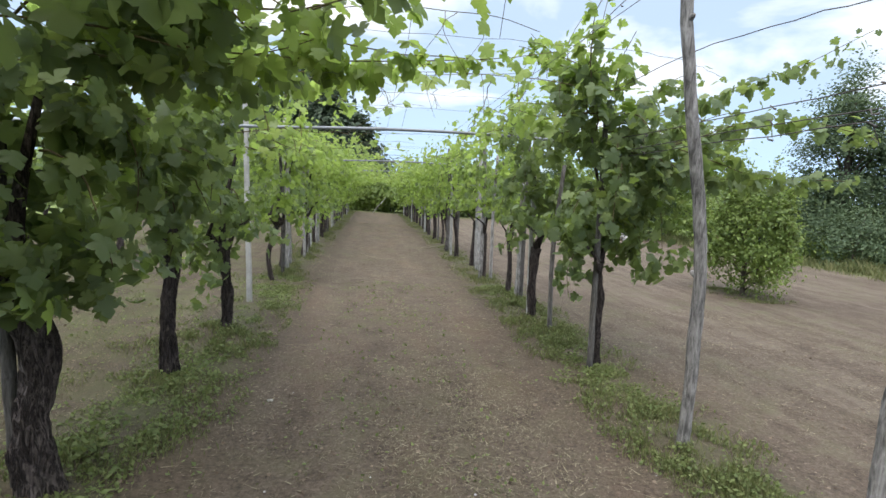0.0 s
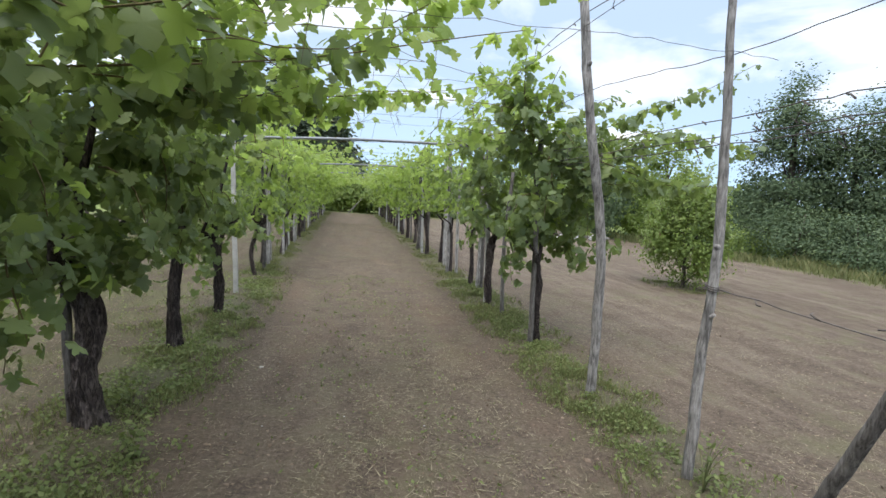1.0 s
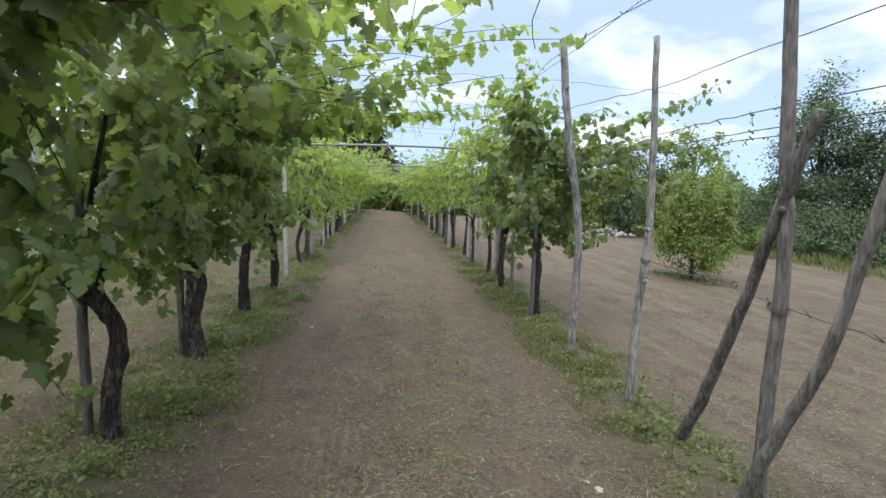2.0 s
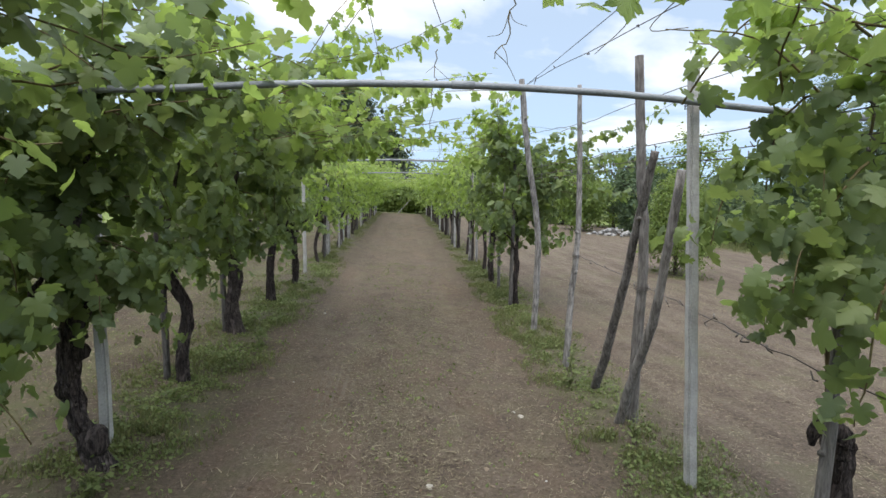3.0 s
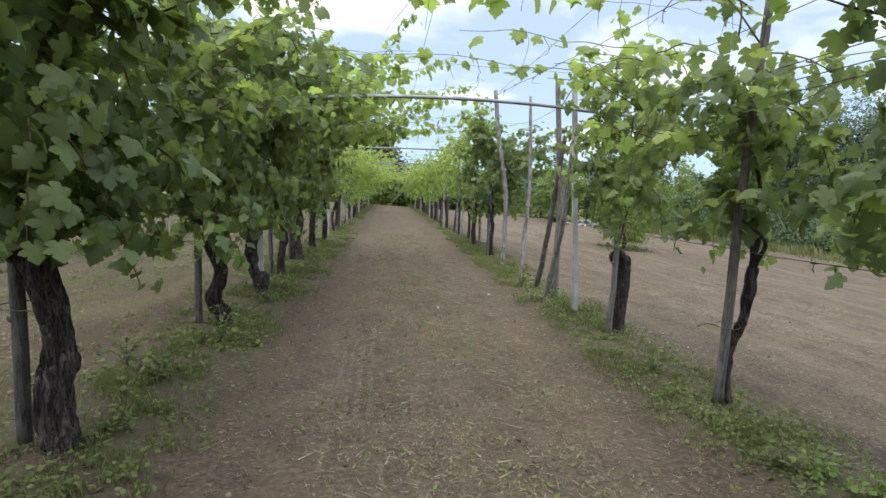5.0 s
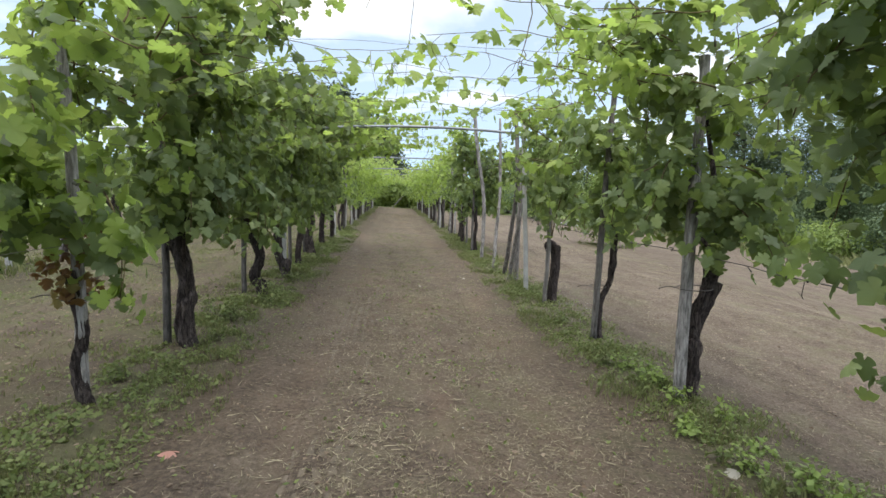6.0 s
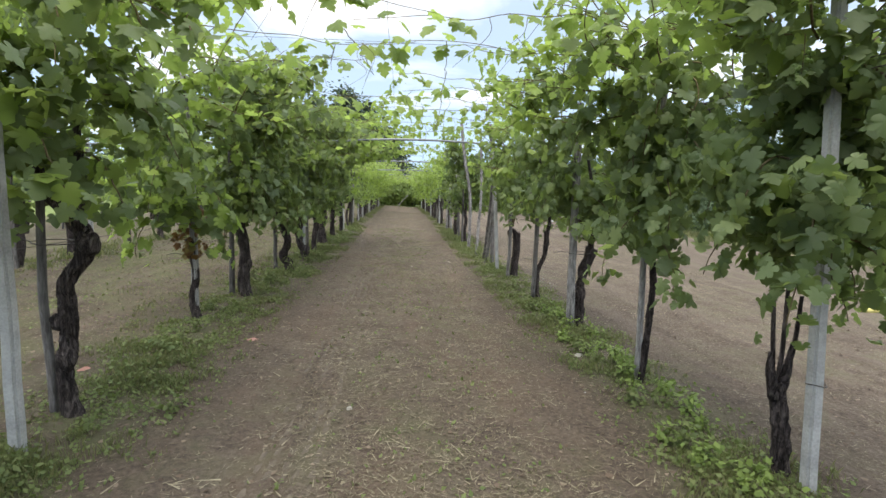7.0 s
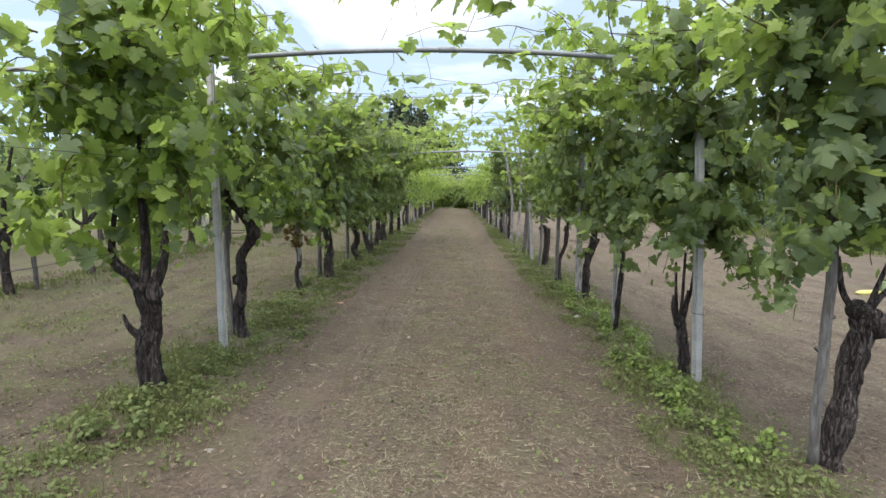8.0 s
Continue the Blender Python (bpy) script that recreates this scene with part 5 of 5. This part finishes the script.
def clods(name, x0, x1, y0, y1, n, seed, label, big, material):
    """Small crumbs of earth or stone."""
    g = np.random.default_rng(seed)
    base = np.array([[1, 0, 0], [-1, 0, 0], [0, 1, 0], [0, -1, 0], [0, 0, 1]], float)
    base[:4, 2] = -0.3
    faces = np.array([[0, 2, 4], [2, 1, 4], [1, 3, 4], [3, 0, 4]])
    x, y = g.uniform(x0, x1, n), g.uniform(y0, y1, n)
    s = big * g.uniform(0.25, 1.0, n) ** 2
    v = np.c_[x, y, ground_z(x, y)][:, None] + base[None] * g.uniform(0.6, 1.3, (n, 5, 1)) * (s[:, None] * g.uniform(0.7, 1.3, (n, 3)) * [1, 1, 0.6])[:, None]
    f = (faces[None] + (np.arange(n) * 5)[:, None, None]).reshape(-1, 3)
    return tagged(part(name, fast_mesh(name, v.reshape(-1, 3), f, True), material), label, "earth", kind="stuff")


clods("earth_crumbs", -1.6, 1.6, -9.6, 5.0, 12000, 1, "brown crumbs of loose earth on the lane", 0.016, GROUND)
clods("earth_crumbs", 1.8, 6.5, -8.0, 8.0, 9000, 2, "brown crumbs of loose earth in the field", 0.024, GROUND)
clods("earth_crumbs", -5.2, -1.6, -9.6, 6.0, 13000, 5, "brown crumbs of loose earth between the vine rows", 0.026, GROUND)
clods("pebbles", -1.5, 1.6, -9.6, 5.0, 120, 3, "small pale pebbles scattered on the lane", 0.011, STONE)
clods("pebbles", 1.75, 2.5, -1.5, -0.3, 150, 4, "pale gravel spilled beside the vine stump", 0.017, ROCK)


def leaf_litter(x0, x1, y0, y1, n, seed, material, label):
    """Curled scraps of dead leaf lying about."""
    g = np.random.default_rng(seed)
    x, y = g.uniform(x0, x1, n), g.uniform(y0, y1, n)
    P = np.c_[x, y, ground_z(x, y) + g.uniform(0.002, 0.008, n)]
    O = np.c_[g.normal(0, 0.35, (n, 2)), np.full(n, 0.9)]
    me = leaf_cloud("leaf_litter", P, O, g.uniform(0.010, 0.032, n), OUT_FAR, 0.0, 0.3, g, 1.8)
    return tagged(part("leaf_litter", me, material), label, "leaf litter", kind="stuff")


leaf_litter(-1.7, 1.7, -9.8, 5.0, 5200, 11, LITTER, "brown scraps of dead leaf scattered on the lane")
leaf_litter(-5.2, -1.8, -9.6, 7.0, 6500, 12, LITTER, "brown dead leaf scraps lying between the vine rows")
leaf_litter(1.9, 6.0, -8.0, 7.0, 5000, 13, LITTER, "brown dead leaf scraps lying on the mown field")


def weed(x, y, h, n, seed, label="leafy green weed growing at a vine foot", leaf=WEED):
    g = np.random.default_rng(seed)
    t = thing("weed", (x, y, float(ground_z(x, y)) - 0.005), label, "weed", "weeds in the grass")
    stems, P = [], []
    for k in range(7):
        a = g.uniform(0, 6.28)
        e = np.array([math.cos(a) * h * g.uniform(0.2, 0.7), math.sin(a) * h * g.uniform(0.2, 0.7), h * g.uniform(0.6, 1.0)])
        line = smooth_line([(0, 0, 0), e * [0.3, 0.3, 0.6], e], 4)
        stems.append(tube(line, (0.004, 0.002), 5))
        P.append(line[g.integers(2, len(line), n // 7)] + g.normal(0, 0.03, (n // 7, 3)))
    part("stem", tubes_mesh("stem", stems), GRASS, t, kind="stuff")
    P = np.concatenate(P)
    P[:, 2] = np.maximum(P[:, 2], 0.02)
    O = np.c_[P[:, :2] / h, np.full(len(P), 0.6)]
    part("weed_foliage", leaf_cloud("weed_foliage", P, O, g.uniform(0.020, 0.052, len(P)), OUT_TREE, 0.2, 0.6, g), leaf, t, kind="stuff")
    return t


for k, (wx, wy, wh, wc) in enumerate([(-1.62, -1.26, 0.34, 130), (-1.50, 2.13, 0.20, 90), (-1.45, 2.83, 0.22, 110), (-1.7, -2.09, 0.20, 80), (-1.95, -1.99, 0.24, 80), (1.62, 1.91, 0.30, 60), (1.72, 2.24, 0.34, 60), (1.7, 0.81, 0.24, 60), (-1.6, 0.20, 0.16, 70), (1.68, -1.67, 0.16, 50), (1.58, -5.71, 0.16, 70), (1.62, -6.25, 0.15, 70), (1.6, -4.54, 0.13, 60), (1.62, -6.97, 0.2, 90), (1.66, -7.47, 0.17, 80), (1.62, -4.12, 0.15, 60), (1.6, -3.05, 0.14, 60), (-2.0, -8.47, 0.16, 80), (-1.75, -7.67, 0.14, 70), (-1.55, -7.97, 0.18, 60), (-1.7, 3.47, 0.14, 60)]):
    weed(wx, wy, wh, wc, 900 + k)

wg = np.random.default_rng(64)
for k in range(26):
    weed(1.74 + wg.normal(0, 0.11), -7.9 + 0.19 * k + wg.uniform(-0.1, 0.1), wg.uniform(0.08, 0.15), int(wg.integers(60, 130)), 960 + k, "fresh yellow green weed growing below the trellis", WEED_FRESH)
for k in range(14):
    weed(-1.74 + wg.normal(0, 0.14), -8.2 + 0.75 * k + wg.uniform(-0.3, 0.3), wg.uniform(0.07, 0.14), int(wg.integers(40, 90)), 1000 + k)

lg = np.random.default_rng(77)


def fallen_leaf(x, y, size, material, label):
    me = fast_mesh("fallen_leaf", *leaf_template(OUT_LOBED, 2.2), True)
    me.materials.append(material)
    ob = new("fallen_leaf", me)
    ob.matrix_world = pose(x, y, float(ground_z(x, y)) + 0.012, lg.uniform(-15, 15), lg.uniform(-15, 15), lg.uniform(0, 360)) @ Matrix.Scale(size, 4)
    return tagged(ob, label, "leaf", "fallen leaves")


fallen_leaf(-1.21, -4.52, 0.10, LITTER_RED, "curled reddish fallen leaf lying on the lane edge")
fallen_leaf(-2.15, -5.25, 0.11, LITTER_RED, "curled reddish fallen leaf lying in the grass")
fallen_leaf(1.62, -4.62, 0.09, LITTER_PALE, "pale dry fallen leaf lying on the lane")
for k in range(26):
    fallen_leaf(lg.uniform(-1.5, 1.6), lg.uniform(-8.5, 4.5), lg.uniform(0.03, 0.06), LITTER if k % 3 else LITTER_PALE, "small dry brown leaf lying on the lane")

# heap of pale stones past the field
heap = thing("stone_heap", (11.3, 23.2, float(ground_z(11.3, 23.2))), "low heap of pale stones at the far edge of the field", "stones")
hp = np.random.default_rng(4)
for k in range(46):
    bm = bmesh.new()
    bmesh.ops.create_icosphere(bm, subdivisions=1, radius=hp.uniform(0.09, 0.17))
    for v in bm.verts:
        v.co *= hp.uniform(0.75, 1.2)
        v.co.z *= 0.7
    lx = hp.normal(0, 0.7)
    ob = part("stone", bm, ROCK, heap)
    ob.location = (lx, hp.normal(0, 0.25), max(0.05, hp.uniform(0.0, 0.42) * (1 - abs(lx) / 1.6)))

# squash plants in the field
sg = np.random.default_rng(31)
patch = thing("squash_plant", (7.48, -2.0, float(ground_z(7.48, -2.0))), "low sprawling grey green squash plant with a yellow fruit", "squash plant")
sd = np.c_[sg.uniform(-1, 1, 900), sg.uniform(-1, 1, 900)]
sd = sd[(sd ** 2).sum(1) < 1]
sp = np.c_[0.62 + 0.80 * sd[:, 0], 0.42 * sd[:, 1], 0.06 + 0.36 * np.sqrt(1 - (sd ** 2).sum(1)) * sg.uniform(0.45, 1.0, len(sd))]
part("squash_foliage", leaf_cloud("squash_foliage", sp, np.c_[sg.normal(0, 0.5, (len(sd), 2)), np.full(len(sd), 0.7)], sg.uniform(0.05, 0.10, len(sd)), OUT_MID, 0.2, 0.4, sg), LEAF_SQUASH, patch, kind="stuff")
part("squash_stem", tubes_mesh("squash_stem", [tube(smooth_line([(0, 0, 0.01), (0.3, 0.1, 0.05), (0.7, -0.05, 0.04)], 5), (0.012, 0.008), 6)]), GRASS, patch)
YELLOW = plain("yellow_rind", (0.40, 0.34, 0.06), (0.50, 0.45, 0.18), 9, 0.5)
part("squash_fruit", tubes_mesh("squash_fruit", [tube(smooth_line([(-0.62, -0.02, 0.05), (-0.45, -0.02, 0.05), (-0.2, 0.0, 0.06)], 6), (0.02, 0.04, 0.05, 0.045, 0.02), 10, 0.04)]), YELLOW, patch, "yellow squash fruit")


def dead_cane(points, seed, r=0.004):
    t = thing("dead_cane", points[0], "dry brown vine cane dangling from a trellis wire", "dead cane", "dangling canes")
    g = np.random.default_rng(seed)
    p = np.array(points) - np.array(points[0])
    line = smooth_line(p, 6)
    line[1:] += g.normal(0, 0.008, (len(line) - 1, 3))
    part("stem", tubes_mesh("stem", [tube(line, (r, r * 0.5), 5)]), SHOOT, t)
    for k in range(4):
        q = line[int(g.integers(3, len(line) - 1))]
        e = q + [g.normal(0, 0.05), g.normal(0, 0.03), -g.uniform(0.03, 0.1)]
        part("twig", tubes_mesh("twig", [tube(smooth_line([q, (q + e) / 2 + g.normal(0, 0.012, 3), e], 4), (r * 0.5, r * 0.25), 4)]), SHOOT, t)
    return t


dead_cane([(0.62, 4.76, 2.46), (0.56, 4.74, 2.25), (0.46, 4.71, 2.08), (0.40, 4.71, 1.96)], 1)
dead_cane([(-0.32, 4.76, 2.50), (-0.24, 4.76, 2.34), (-0.14, 4.74, 2.18)], 2)
dead_cane([(0.20, 4.78, 2.46), (0.16, 4.78, 2.32), (0.20, 4.76, 2.22)], 3, 0.003)
dead_cane([(0.22, 0.25, 2.46), (0.2, 0.25, 2.3), (0.19, 0.25, 2.0)], 4, 0.003)
dead_cane([(0.35, -0.87, 2.42), (0.38, -0.87, 2.26), (0.33, -0.86, 2.14)], 5, 0.003)
dead_cane([(0.30, -5.18, 2.42), (0.30, -5.16, 2.2), (0.27, -5.14, 1.95), (0.24, -5.14, 1.8)], 6, 0.003)
dead_cane([(-0.42, -5.07, 2.5), (-0.30, -5.07, 2.36), (-0.2, -5.07, 2.2)], 7)
dead_cane([(0.85, -3.58, 2.42), (0.87, -3.58, 2.25), (0.85, -3.58, 2.12)], 8, 0.003)


DUST = plain("trodden_dust", (0.066, 0.052, 0.037), (0.120, 0.094, 0.067), 11, 0.97)


# ---- tyre prints in the dust ----
def tyre_print(x0, y0, y1, seed):
    """Flat pads that a lugged tyre pressed into the dust."""
    g = np.random.default_rng(seed)
    pieces = []
    for row, y in enumerate(np.arange(y0, y1, 0.105)):
        for k in range(5):
            if value_noise(x0 + k * 0.3, y, 0.8, seed) + g.uniform(-0.5, 0.5) < 0.08:
                continue
            cx, cy = x0 + k * 0.070 + 0.012 * math.sin(y * 1.3), y + 0.03 * (k % 2)
            hx, hy = 0.017, 0.046
            q = np.array([[-hx, -hy], [hx, -hy + 0.012], [hx, hy + 0.012], [-hx, hy]]) + g.normal(0, 0.004, (4, 2)) * 1.6 + [cx, cy]
            inner = (q - q.mean(0)) * 0.62 + q.mean(0)
            z = ground_z(q[:, 0], q[:, 1])
            zi = ground_z(inner[:, 0], inner[:, 1]) + 0.0025
            v = np.vstack([np.c_[q, z - 0.002], np.c_[inner, zi]])
            f = [[4, 5, 6, 7], [0, 1, 5, 4], [1, 2, 6, 5], [2, 3, 7, 6], [3, 0, 4, 7]]
            pieces.append((v, f))
    me = fast_mesh("tyre_print", *merged(pieces), True)
    return tagged(part("tyre_print", me, DUST), "dusty tyre tread print pressed into the lane", "tyre print", kind="stuff")


tyre_print(-0.66, -7.0, 2.4, 3)
